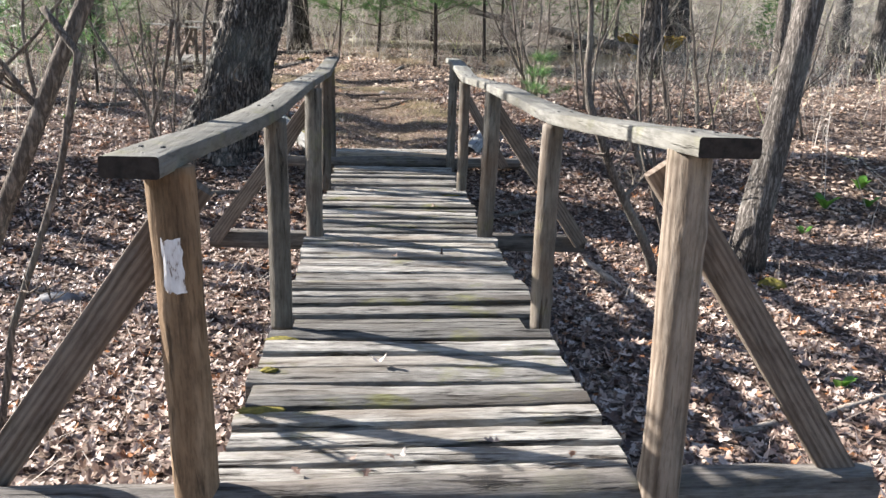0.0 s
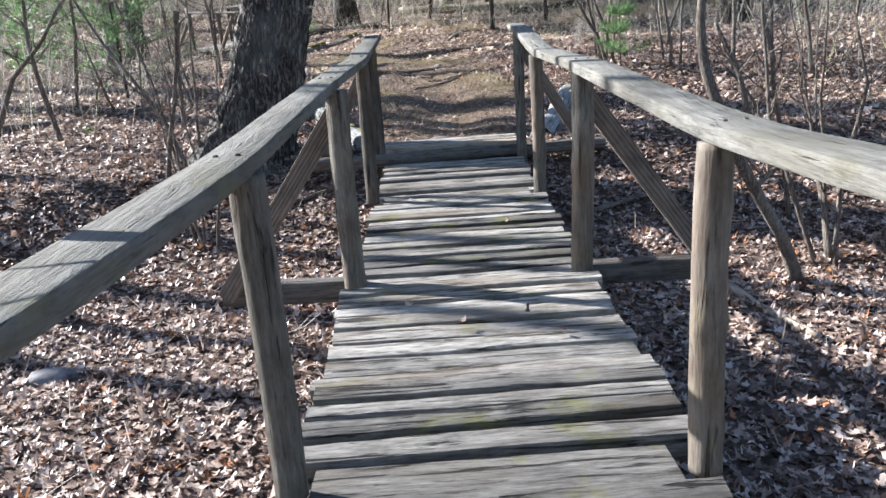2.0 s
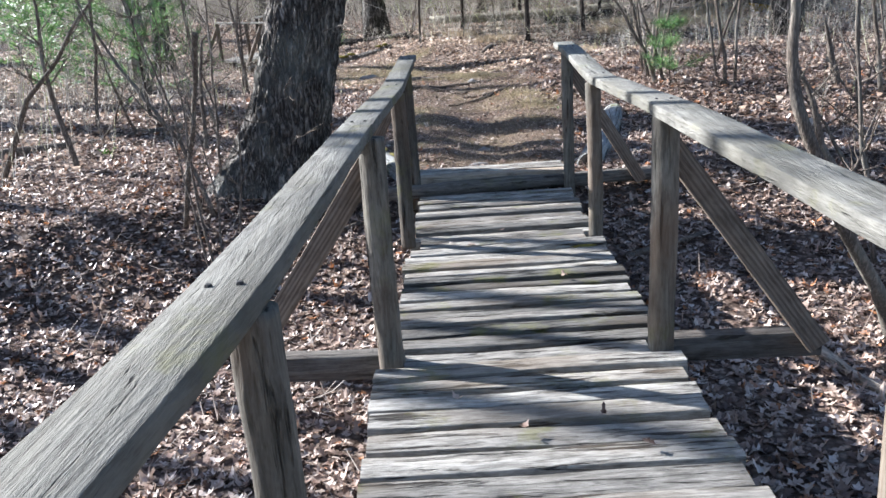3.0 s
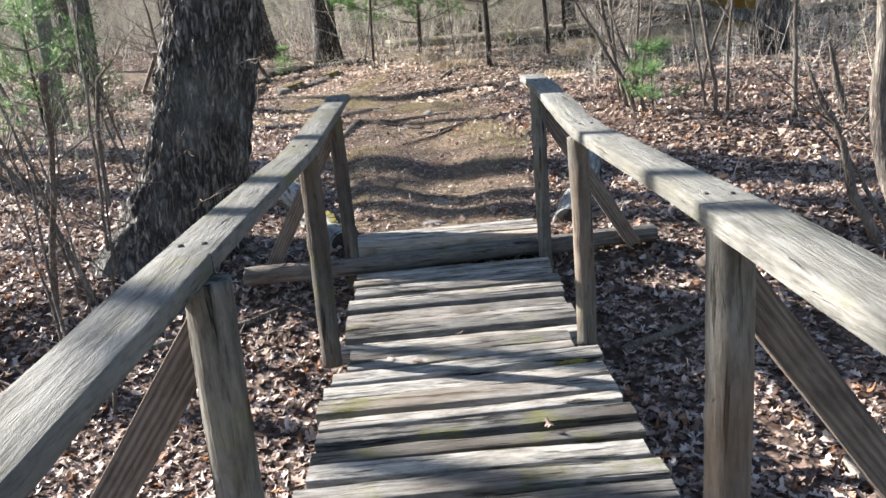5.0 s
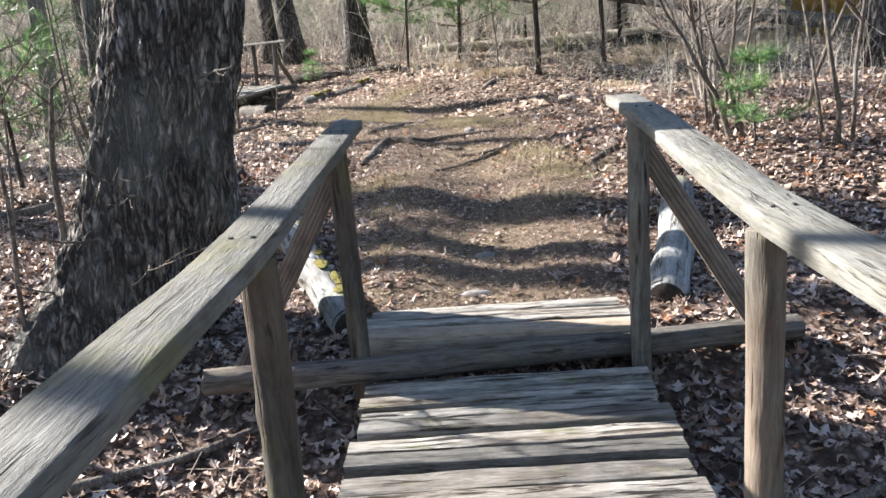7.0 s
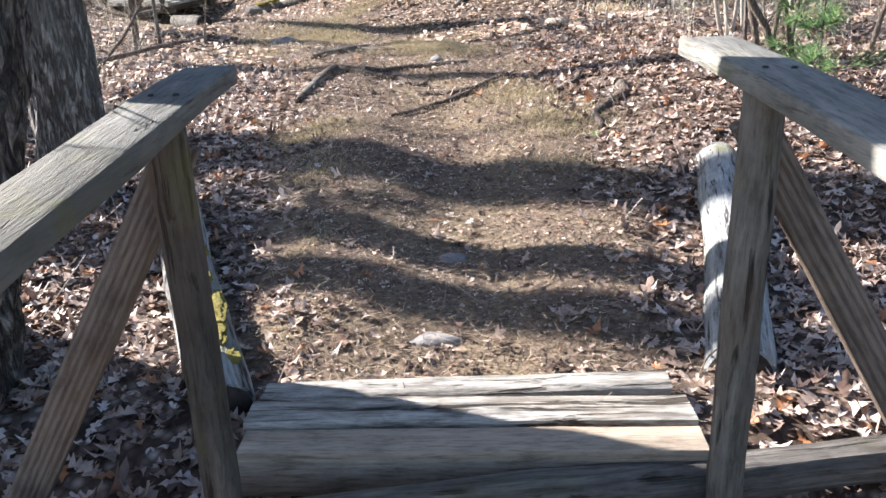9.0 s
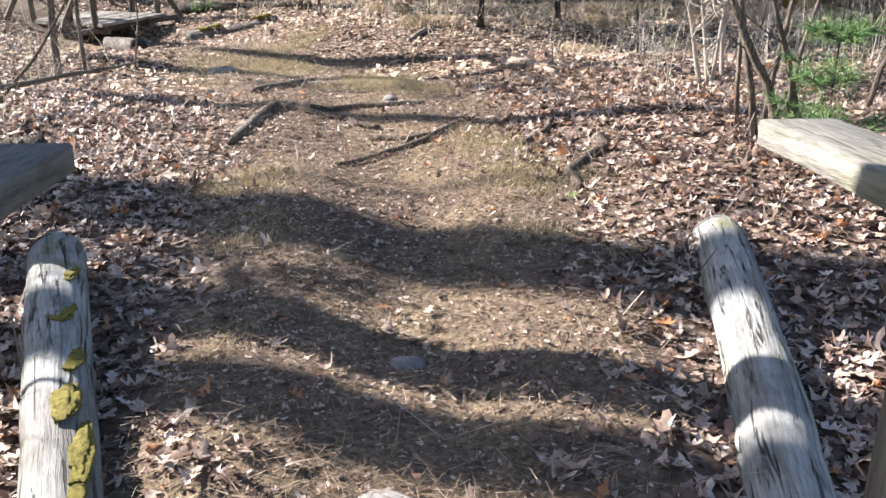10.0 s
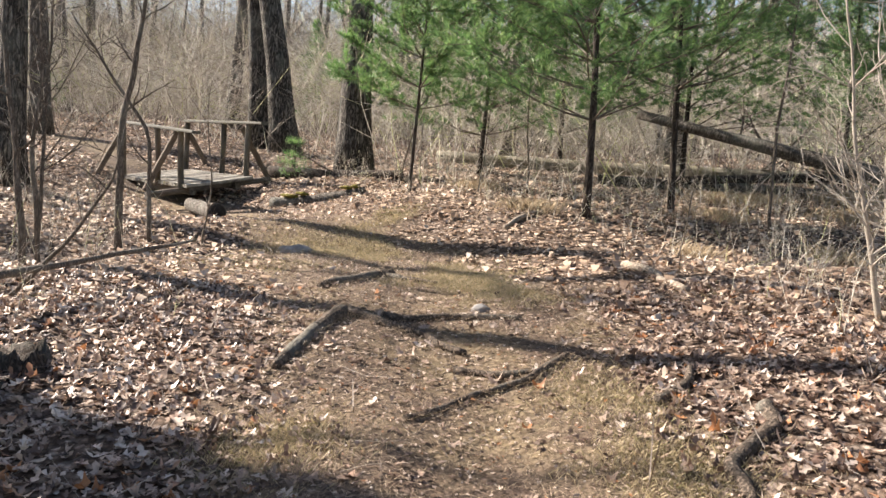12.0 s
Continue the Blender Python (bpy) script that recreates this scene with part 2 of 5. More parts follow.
# ---- shapes ----
class Buf:
    """Vertices and faces that grow into one mesh."""

    def __init__(self):
        self.v, self.f = [], []

    def tube(self, pts, radii, sides=6, wob=0.0, caps=True):
        pts = [Vector(p) for p in pts]
        n, base = len(pts), len(self.v)
        side = None
        for i, p in enumerate(pts):
            d = (pts[min(i + 1, n - 1)] - pts[max(i - 1, 0)]).normalized()
            if side is None:
                side = d.orthogonal().normalized()
            side = (side - d * side.dot(d)).normalized()
            up = d.cross(side)
            for k in range(sides):
                a = 2 * math.pi * k / sides
                r = radii[i]
                if wob:
                    r *= 1 + wob * noise.noise(Vector((math.cos(a) * 1.3 + base * 0.37, math.sin(a) * 1.3, i * 0.45)))
                self.v.append(p + (side * math.cos(a) + up * math.sin(a)) * r)
        for i in range(n - 1):
            for k in range(sides):
                k2 = (k + 1) % sides
                a = base + i * sides
                self.f.append((a + k, a + k2, a + sides + k2, a + sides + k))
        if caps:
            self.f.append(tuple(base + k for k in reversed(range(sides))))
            self.f.append(tuple(base + (n - 1) * sides + k for k in range(sides)))

    def mesh(self, name, mats, smooth=True):
        me = bpy.data.meshes.new(name)
        me.from_pydata([tuple(p) for p in self.v], [], self.f)
        for m in mats if isinstance(mats, (list, tuple)) else [mats]:
            me.materials.append(m)
        if smooth:
            me.shade_smooth()
        return me


def thing(name, label, category, group="", kind="", at=(0, 0, 0)):
    ob = new(name)
    ob.location = at
    ob.empty_display_size = 0.2
    return tagged(ob, label, category, group, kind)


def child(name, mesh, parent, label="", m=None):
    ob = new(name, mesh)
    ob.parent = parent
    if m is not None:
        ob.matrix_basis = parent.matrix_basis.inverted() @ m
    else:
        ob.matrix_basis = parent.matrix_basis.inverted()
    if label:
        tagged(ob, label)
    return ob


def along(a, b, roll=0.0):
    """The pose of a timber from a to b: local X along it, local Z up."""
    a, b = Vector(a), Vector(b)
    x = (b - a).normalized()
    ref = Vector((0, 0, 1)) if abs(x.z) < 0.95 else Vector((0, 1, 0))
    y = ref.cross(x).normalized()
    z = x.cross(y)
    m = Matrix((x, y, z)).transposed().to_4x4()
    return Matrix.Translation(a) @ m @ Matrix.Rotation(radians(roll), 4, "X")


def timber(length, w, h, mat, bev=0.008, wear=0.004, steps=10, seed=0, rounded=0.0):
    """A sawn or hewn timber from x = 0 to length, centred on its axis, worn along the arrises."""
    bm = bmesh.new()
    prof = []
    if rounded:
        n = 14
        for k in range(n):
            a = 2 * math.pi * k / n
            c, s = math.cos(a), math.sin(a)
            e = 1 - rounded
            y = (abs(c) ** (1 - e * 0.75)) * (1 if c > 0 else -1) * w / 2
            z = (abs(s) ** (1 - e * 0.75)) * (1 if s > 0 else -1) * h / 2
            prof.append((y, z))
    else:
        y, z = w / 2, h / 2
        for sy, sz in ((1, 1), (-1, 1), (-1, -1), (1, -1)):
            p1, p2 = (sy * y, sz * (z - bev)), (sy * (y - bev), sz * z)
            mid = (sy * (y - bev * 0.3), sz * (z - bev * 0.3))
            prof += [p1, mid, p2] if sy * sz > 0 else [p2, mid, p1]
    rings = []
    for i in range(steps + 1):
        x = length * i / steps
        ring = []
        shift = noise.noise(Vector((x * 1.1, seed * 3.7, 9.1))) * wear * 2
        for j, (y, z) in enumerate(prof):
            q = noise.noise(Vector((x * 3.0, y * 18 + seed * 5.3, z * 18))) * wear * 1.5 + noise.noise(Vector((x * 9.0, y * 40 + seed, z * 40))) * wear * 0.7
            ex = 0.0
            if i in (0, steps):
                ex = noise.noise(Vector((y * 25, z * 25, seed + i))) * wear * 1.5
            ring.append(bm.verts.new((x + ex, y * (1 + q / max(w, 0.01)) + shift, z * (1 + q / max(h, 0.01) * 1.2) + shift * 0.5)))
        rings.append(ring)
    n = len(prof)
    for a, b in zip(rings, rings[1:]):
        for k in range(n):
            bm.faces.new((a[k], a[(k + 1) % n], b[(k + 1) % n], b[k]))
    bm.faces.new(list(reversed(rings[0])))
    bm.faces.new(rings[-1])
    bmesh.ops.recalc_face_normals(bm, faces=bm.faces)
    me = bpy.data.meshes.new("timber")
    bm.to_mesh(me)
    bm.free()
    me.materials.append(mat)
    me.shade_smooth()
    me.set_sharp_from_angle(angle=radians(38))
    return me


# ---- terrain ----
def smooth(a, b, t):
    t = min(1.0, max(0.0, (t - a) / (b - a)))
    return t * t * (3 - 2 * t)


def interp(x, pairs):
    if x <= pairs[0][0]:
        return pairs[0][1]
    for (a, u), (b, w) in zip(pairs, pairs[1:]):
        if x <= b:
            return u + (w - u) * (x - a) / (b - a)
    return pairs[-1][1]


def path_x(y):
    return interp(y, [(5, 0.0), (8, 0.0), (10, -0.15), (12, -0.45), (14, -1.0), (16, -2.2), (17.5, -3.6), (19, -4.9), (30, -16)])


def ground(x, y):
    yy = y + 1.3 * smooth(-1.5, -5.0, x) * (1 if y > 0 else 0)
    base = interp(yy, [(-40, 0.3), (-6, 0.05), (-2.3, 0.0), (-1.5, -0.05), (-0.6, -0.5), (1.0, -0.66), (3.0, -0.64), (4.6, -0.46), (5.4, -0.2), (5.95, 0.06), (7.35, 0.12), (8.3, 0.2), (10.5, 0.40), (13, 0.53), (14.7, 0.5), (16, 0.75), (18.4, 0.9), (20, 1.12), (26, 1.45), (45, 2.6), (70, 5.0), (130, 14.0), (3000, 40.0)])
    side = interp(x, [(-60, 0.6), (-12, 0.25), (-4, 0.0), (4, 0.0), (12, 0.35), (60, 1.5)])
    across = x - path_x(y)
    bank = (0.3 * smooth(0.5, 2.6, across) - 0.08 * smooth(0.8, 2.5, -across) * smooth(11, 14, y)) * smooth(6.8, 9.0, y) * (1 - 0.6 * smooth(14, 22, y))
    dip = -0.22 * math.exp(-((x + 4.0) ** 2 + (y - 17.6) ** 2) / 2.2) - 0.6 * math.exp(-((x + 5.4) ** 2 + (y - 19.3) ** 2) / 4.5)
    rim = 0.07 * smooth(0.1, 0.5, abs(across)) * (1 - smooth(0.7, 1.1, abs(across))) * smooth(6.2, 6.7, y) * (1 - 0.5 * smooth(9.5, 10.5, y)) * (1 - smooth(13, 16, y))
    n = 0.07 * noise.noise(Vector((x * 0.45, y * 0.45, 0.3))) + 0.03 * noise.noise(Vector((x * 1.7, y * 1.7, 2.3)))
    return base + side + bank + dip + rim + n * smooth(0.0, 1.5, abs(x) + max(0, abs(y - 2) - 4))


def spread(lo, hi, step, far, grow=1.22):
    mid = list(np.arange(lo, hi + step / 2, step))
    up, down, s = [], [], step
    while (up[-1] if up else hi) < far:
        s *= grow
        up.append((up[-1] if up else hi) + s)
        down.append((down[-1] if down else lo) - s)
    return list(reversed(down)) + mid + up


def build_ground():
    xs, ys = spread(-7, 7, 0.11, 1500), spread(-4.5, 20, 0.12, 1500)
    verts = [(x, y, ground(x, y)) for y in ys for x in xs]
    nx = len(xs)
    faces = [(j * nx + i, j * nx + i + 1, (j + 1) * nx + i + 1, (j + 1) * nx + i) for j in range(len(ys) - 1) for i in range(nx - 1)]
    me = bpy.data.meshes.new("ground")
    me.from_pydata(verts, [], faces)
    me.shade_smooth()
    trod = me.attributes.new("trod", "FLOAT", "POINT")
    trod.data.foreach_set("value", [trodden(x, y) for x, y, z in verts])
    m, nt, b = material("forest_floor")
    at = nt.nodes.new("ShaderNodeAttribute")
    at.attribute_name = "trod"
    pos = mapped(nt, (1, 1, 1), False)
    v1 = node(nt, "ShaderNodeTexVoronoi", Scale=24.0, Randomness=1.0)
    nt.links.new(pos, v1.inputs["Vector"])
    sep = nt.nodes.new("ShaderNodeSeparateColor")
    nt.links.new(v1.outputs["Color"], sep.inputs[0])
    litter = ramp(nt, sep.outputs[0], [(0.0, (0.07, 0.047, 0.036)), (0.35, (0.2, 0.14, 0.105)), (0.7, (0.37, 0.28, 0.22)), (1.0, (0.52, 0.43, 0.36))])
    litter = mix(nt, ramp(nt, v1.outputs["Distance"], [(0.0, (0, 0, 0)), (0.55, (0.8, 0.8, 0.8))]), litter, (0.04, 0.027, 0.02))
    n1 = noise_tex(nt, pos, 38.0, 6, 0.7)
    n2 = noise_tex(nt, pos, 1.6, 4, 0.6)
    n3 = noise_tex(nt, pos, 4.5, 5, 0.7)
    soil = ramp(nt, n1, [(0.3, (0.03, 0.022, 0.018)), (0.5, (0.1, 0.072, 0.057)), (0.72, (0.27, 0.205, 0.16))])
    soil = mix(nt, ramp(nt, n2, [(0.4, (0, 0, 0)), (0.65, (0.6, 0.6, 0.6))]), soil, ramp(nt, n1, [(0.3, (0.16, 0.125, 0.065)), (0.7, (0.48, 0.385, 0.22))]))
    soil = mix(nt, ramp(nt, n3, [(0.4, (0, 0, 0)), (0.6, (0.7, 0.7, 0.7))]), soil, ramp(nt, n1, [(0.35, (0.06, 0.045, 0.035)), (0.65, (0.2, 0.15, 0.11))]))
    nt.links.new(mix(nt, at.outputs["Fac"], litter, soil), b.inputs["Base Color"])
    b.inputs["Roughness"].default_value = 0.95
    b.inputs["Specular IOR Level"].default_value = 0.15
    p = bump(nt, b, n1, 0.7, 0.015)
    bump(nt, b, v1.outputs["Distance"], 0.5, 0.02, p)
    me.materials.append(m)
    tagged(new("ground", me), "brown forest floor with dry leaf litter and trodden path", "ground", kind="structure")


def trodden(x, y):
    """How bare the ground is walked: 1 on the path."""
    if y < 5.8:
        return smooth(-2.6, -3.2, y) * (1 - smooth(0.5, 1.1, abs(x)))
    w = interp(y, [(5.8, 0.8), (8, 1.0), (10, 1.2), (13, 1.4), (16, 1.1), (19, 0.8)])
    d = abs(x - path_x(y)) / w + 0.3 * noise.noise(Vector((x * 3.1, y * 3.1, 2.4))) + 0.3 * noise.noise(Vector((x * 1.3, y * 1.3, 4.4)))
    return 1 - smooth(0.5, 1.25, d)


build_ground()

# ---- footbridge ----
bridge = thing("footbridge", "weathered grey timber footbridge with plank deck and handrails", "footbridge")
POST_Y = [-1.5, 0.0, 1.9, 3.83, 5.54]
POST_XL = [-0.685, -0.60, -0.588, -0.635, -0.69]
POST_XR = [0.645, 0.60, 0.588, 0.605, 0.655]
TOP_L = [0.938, 0.948, 1.004, 1.03, 1.134]
TOP_R = [1.01, 0.952, 1.02, 1.018, 1.148]
RAIL_L = [(-1.67, -0.735, 0.985), (-0.8, -0.682, 0.987), (0.0, -0.645, 1.0), (1.9, -0.66, 1.056), (3.83, -0.665, 1.081), (5.54, -0.685, 1.186), (5.95, -0.69, 1.203)]
RAIL_R = [(-1.67, 0.675, 1.062), (0.0, 0.655, 1.0), (1.9, 0.622, 1.071), (3.83, 0.645, 1.068), (5.54, 0.685, 1.2), (6.05, 0.682, 1.226)]
FOOT = [-0.1, 0.005, -0.02, 0.01, 0.0]


def round_post(length, d, mat, seed):
    """A peeled pole from x = 0 to length, uneven, with knots."""
    rnd = random.Random(seed * 17 + 3)
    knots = [(rnd.uniform(0.1, 0.9) * length, rnd.uniform(0, 6.28), rnd.uniform(0.004, 0.009)) for _ in range(5)]
    n, sides, b = 48, 28, Buf()
    b.tube([(length * i / n, 0, 0) for i in range(n + 1)], [d / 2] * (n + 1), sides)
    for i, v in enumerate(b.v):
        v = Vector(v)
        a, x = math.atan2(v.z, v.y), v.x
        k = 1 + 0.07 * noise.noise(Vector((x * 2.2, seed, math.cos(a)))) + 0.06 * noise.noise(Vector((x * 1.2 + seed, math.cos(a) * 1.2, math.sin(a) * 1.2))) + 0.035 * noise.noise(Vector((x * 7, math.cos(a) * 3 + seed, math.sin(a) * 3)))
        for kx, ka, kh in knots:
            da = (a - ka + math.pi) % (2 * math.pi) - math.pi
            k += kh / (d / 2) * math.exp(-((x - kx) / 0.035) ** 2 - (da / 0.4) ** 2)
        bow = 0.006 * math.sin(x / length * 3.1 + seed)
        b.v[i] = Vector((x, v.y * k + bow, v.z * k))
    return b.mesh("post", mat)


def build_bridge():
    rnd = random.Random(4)
    # deck planks
    edges, y = [], -1.42
    while y < 5.38:
        w = 0.235 if -0.12 < y < -0.02 else rnd.uniform(0.118, 0.162)
        edges.append((y, y + w))
        y += w
    for i, (a, b) in enumerate(edges):
        near_post = any(abs((a + b) / 2 - py) < 0.1 for py in POST_Y[1:4])
        hw = 0.55 if near_post else 0.635
        l, r = -hw + rnd.uniform(-0.02, 0.02), hw + rnd.uniform(-0.02, 0.02)
        w = (b - a) - rnd.uniform(0.022, 0.042)
        h = rnd.uniform(0.07, 0.1)
        top = 0.02 + rnd.uniform(-0.018, 0.012)
        skew = rnd.uniform(-0.012, 0.012) + 0.012
        yc = (a + b) / 2
        flat = (b - a) > 0.2
        me = timber(r - l, w, 0.05 if flat else h, M_PLANK, 0.007 if flat else 0.009, 0.003 if flat else 0.0055, 56, i, 0.0)
        child("plank", me, bridge, "wide sawn plank, paler and flatter" if flat else "", along((l, yc - skew, top - h / 2), (r, yc + skew, top - h / 2 + rnd.uniform(-0.006, 0.006)), rnd.uniform(-3, 4)))
    # stringers
    for x in (-0.46, 0.46):
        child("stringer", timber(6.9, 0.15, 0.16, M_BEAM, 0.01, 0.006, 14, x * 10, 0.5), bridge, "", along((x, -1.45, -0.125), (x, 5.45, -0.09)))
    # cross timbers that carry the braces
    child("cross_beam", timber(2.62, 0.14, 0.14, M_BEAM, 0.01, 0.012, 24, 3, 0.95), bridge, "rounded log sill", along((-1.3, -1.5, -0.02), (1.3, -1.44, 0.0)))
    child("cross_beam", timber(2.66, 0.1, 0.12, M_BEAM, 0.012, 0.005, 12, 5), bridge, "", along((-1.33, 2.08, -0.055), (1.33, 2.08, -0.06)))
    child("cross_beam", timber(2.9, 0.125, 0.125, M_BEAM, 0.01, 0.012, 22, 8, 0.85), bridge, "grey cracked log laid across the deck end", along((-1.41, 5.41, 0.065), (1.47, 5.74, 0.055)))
    # step boards at the far end
    child("step_beam", timber(1.34, 0.13, 0.15, M_SAWN, 0.008, 0.003, 10, 2), bridge, "", along((-0.69, 5.78, 0.06), (0.65, 5.70, 0.075)))
    child("step_board", timber(1.36, 0.15, 0.06, M_PLANK, 0.008, 0.004, 12, 6), bridge, "", along((-0.70, 5.935, 0.115), (0.66, 5.86, 0.125)))
    child("step_board", timber(1.32, 0.12, 0.06, M_PLANK, 0.01, 0.01, 14, 9, 0.5), bridge, "", along((-0.68, 6.07, 0.105), (0.66, 6.04, 0.12)))
    # posts, braces, rails
    for sx, xs, tops in ((-1, POST_XL, TOP_L), (1, POST_XR, TOP_R)):
        for i, py in enumerate(POST_Y):
            d = (0.112, 0.092, 0.106, 0.092, 0.092)[i]
            foot = Vector((xs[i] + (0.05 if i == 0 and sx < 0 else 0), py, FOOT[i]))
            head = Vector((xs[i] + sx * 0.008, py + 0.01, tops[i]))
            if i in (0, 2, 4):
                foot.z -= 0.12
            p = child("post", round_post((head - foot).length, d * 1.05, (M_POST_BROWN if sx < 0 else M_POST_TAN) if i == 0 else M_POST, i * 2 + sx), bridge, ("orange-brown peeled post" if sx < 0 else "pale tan peeled post") if i == 0 else "", along(foot, head))
            if i == 0 and sx < 0:
                mark = child("paint_mark", blaze(), p, "white painted trail mark")
                mark.matrix_basis = p.matrix_basis.inverted() @ Matrix.Translation((xs[0] + 0.014, py - 0.0635, 0.70)) @ Matrix.Rotation(radians(-3), 4, 'Y')
            if i in (0, 2, 4):
                z = 0.035 if i == 4 else -0.02
                a = Vector((xs[i] - sx * (0.05 if i == 0 else 0.0), py + 0.073, tops[i] - (0.05 if i == 0 else 0.07)))
                b = Vector((sx * 1.29, py + 0.073, z - 0.02))
                child("brace", timber((b - a).length, 0.042, 0.1, M_BRACE, 0.006, 0.003, 8, i * 3 + sx), bridge, "", along(a, b))
        h = 0.05
        line = RAIL_L if sx < 0 else RAIL_R
        for k, (lo, hi) in enumerate(((-1.67, 1.955), (1.961, 5.945 if sx < 0 else 6.05))):
            w = (0.135, 0.14)[k] if sx < 0 else (0.155, 0.15)[k]
            me = timber(hi - lo, w, h, M_RAIL, 0.007, 0.003, 30, sx * 4 + k)
            for v in me.vertices:
                x, z = rail_at(line, lo + v.co.x)
                v.co.y -= x
                v.co.z += z - h / 2
            me.materials.append(M_ROT)
            for f in me.polygons:
                if abs(f.normal.x) > 0.8 and f.center.x < 0.05 and k == 0:
                    f.material_index = 1
            r = child("handrail", me, bridge, "", Matrix.Translation((0, lo, 0)) @ Matrix.Rotation(radians(90), 4, "Z"))
            for py in (POST_Y[0], POST_Y[1]) if k == 0 else (2.05, POST_Y[3], POST_Y[4]):
                x, z = rail_at(line, py)
                for q in (-0.028, 0.028):
                    n = child("bolt_head", BOLT, r)
                    n.matrix_basis = Matrix.Translation((py - lo + rnd.uniform(-0.012, 0.012), -x + q, z + 0.002))


def rail_at(line, y):
    """Where the middle of a handrail's top lies: x and z at y."""
    return tuple(sum(interp(y + d, [(p[0], p[i]) for p in line]) for d in (-0.25, -0.12, 0, 0.12, 0.25)) / 5 for i in (1, 2))


def blaze():
    bm, rnd = bmesh.new(), random.Random(8)
    n = 9
    rows = []
    for j in range(n):
        z = -0.068 + 0.136 * j / (n - 1)
        row = []
        for k in range(6):
            u = -1 + 2 * k / 5
            x = u * 0.026 + (rnd.uniform(-0.004, 0.003) * (1 if k == 5 else -1) if k in (0, 5) else 0)
            row.append(bm.verts.new((x, 0.0075 * abs(u) ** 2, z + (rnd.uniform(-0.006, 0.006) if j in (0, n - 1) else 0))))
        rows.append(row)
    for a, b in zip(rows, rows[1:]):
        for k in range(5):
            bm.faces.new((a[k], a[k + 1], b[k + 1], b[k]))
    bmesh.ops.recalc_face_normals(bm, faces=bm.faces)
    me = bpy.data.meshes.new("paint_mark")
    bm.to_mesh(me)
    bm.free()
    me.materials.append(M_PAINT)
    return me


def bolt():
    bm = bmesh.new()
    bmesh.ops.create_cone(bm, cap_ends=True, segments=7, radius1=0.009, radius2=0.006, depth=0.006)
    me = bpy.data.meshes.new("bolt_head")
    bm.to_mesh(me)
    bm.free()
    me.materials.append(M_IRON)
    return me


def moss_patch(x, y, sx, sy, seed, parent=None, z=0.016, turn=0, thick=0.009):
    bm = bmesh.new()
    bmesh.ops.create_icosphere(bm, subdivisions=4, radius=1)
    for v in bm.verts:
        k = 1 + 0.4 * noise.noise(v.co * 1.6 + Vector((seed, 0, 0))) + 0.25 * noise.noise(v.co * 5)
        v.co = Vector((v.co.x * sx * k, v.co.y * sy * k, v.co.z * thick * k))
    me = bpy.data.meshes.new("moss_patch")
    bm.to_mesh(me)
    bm.free()
    me.materials.append(M_MOSS)
    me.shade_smooth()
    child("moss_patch", me, parent or bridge, "yellow-green moss", Matrix.Translation((x, y, z)) @ Matrix.Rotation(radians(turn), 4, "Z"))


BOLT = bolt()
build_bridge()
for q in ((-0.56, -0.93, 0.08, 0.045, 1), (-0.57, -0.2, 0.06, 0.03, 2), (0.54, -0.95, 0.05, 0.025, 3), (-0.58, -0.55, 0.03, 0.02, 4), (0.5, 3.6, 0.07, 0.03, 5)):
    moss_patch(*q)


# ---- logs, roots, stones ----
def round_log(name, label, pts, radii, mat, sides=16, wob=0.12, category="log", end_mat=None, group=""):
    ob = thing(name, label, category, group, at=pts[0])
    b = Buf()
    fine_p, fine_r = [], []
    n = 14
    for i in range(n + 1):
        s = i / n * (len(pts) - 1)
        k = min(int(s), len(pts) - 2)
        p = Vector(pts[k]).lerp(Vector(pts[k + 1]), s - k)
        fine_p.append(p + Vector((0, 0, 0.01 * noise.noise(p * 3))))
        fine_r.append(radii[k] + (radii[k + 1] - radii[k]) * (s - k))
    m = along(pts[0], pts[-1])
    inv = m.inverted()
    b.tube([inv @ p for p in fine_p], fine_r, sides, wob)
    child("trunk", b.mesh("trunk", mat), ob, "", m)
    if end_mat:
        for p, d, r in ((fine_p[0], fine_p[0] - fine_p[1], fine_r[0]), (fine_p[-1], fine_p[-1] - fine_p[-2], fine_r[-1])):
            e = Buf()
            d = d.normalized()
            e.tube([p - d * 0.02, p + d * 0.006], [r * 1.0, r * 0.86], sides, 0.1)
            child("rotten_end", e.mesh("rotten_end", end_mat), ob, "dark rotten log end")
    return ob


mossy_log = round_log("log", "barkless pale grey log edging the path with yellow moss", [(-0.80, 6.02, 0.09), (-1.2, 7.05, 0.17), (-1.60, 8.13, 0.30)], [0.10, 0.115, 0.12], M_LOG, 20, 0.1, end_mat=M_ROT, group="path edge logs")
round_log("log", "barkless bluish white log edging the path", [(0.92, 6.17, 0.08), (1.22, 7.1, 0.17), (1.54, 8.34, 0.29)], [0.12, 0.125, 0.125], M_LOG, 20, 0.1, end_mat=M_ROT, group="path edge logs")

for y, off, l in ((6.22, 0.04, 0.07), (6.42, 0.03, 0.14), (6.62, 0.055, 0.16), (6.85, 0.03, 0.13), (7.1, 0.05, 0.1), (7.42, 0.03, 0.1), (7.75, 0.05, 0.08)):
    x, z = interp(y, [(6.02, -0.80), (7.05, -1.2), (8.13, -1.6)]), interp(y, [(6.02, 0.19), (7.05, 0.285), (8.13, 0.42)])
    moss_patch(x + off, y, 0.045, l, y * 7, mossy_log, z - off * 0.35 - 0.002, 20, 0.009)


def g(x, y, dz=0.0):
    return Vector((x, y, ground(x, y) + dz))


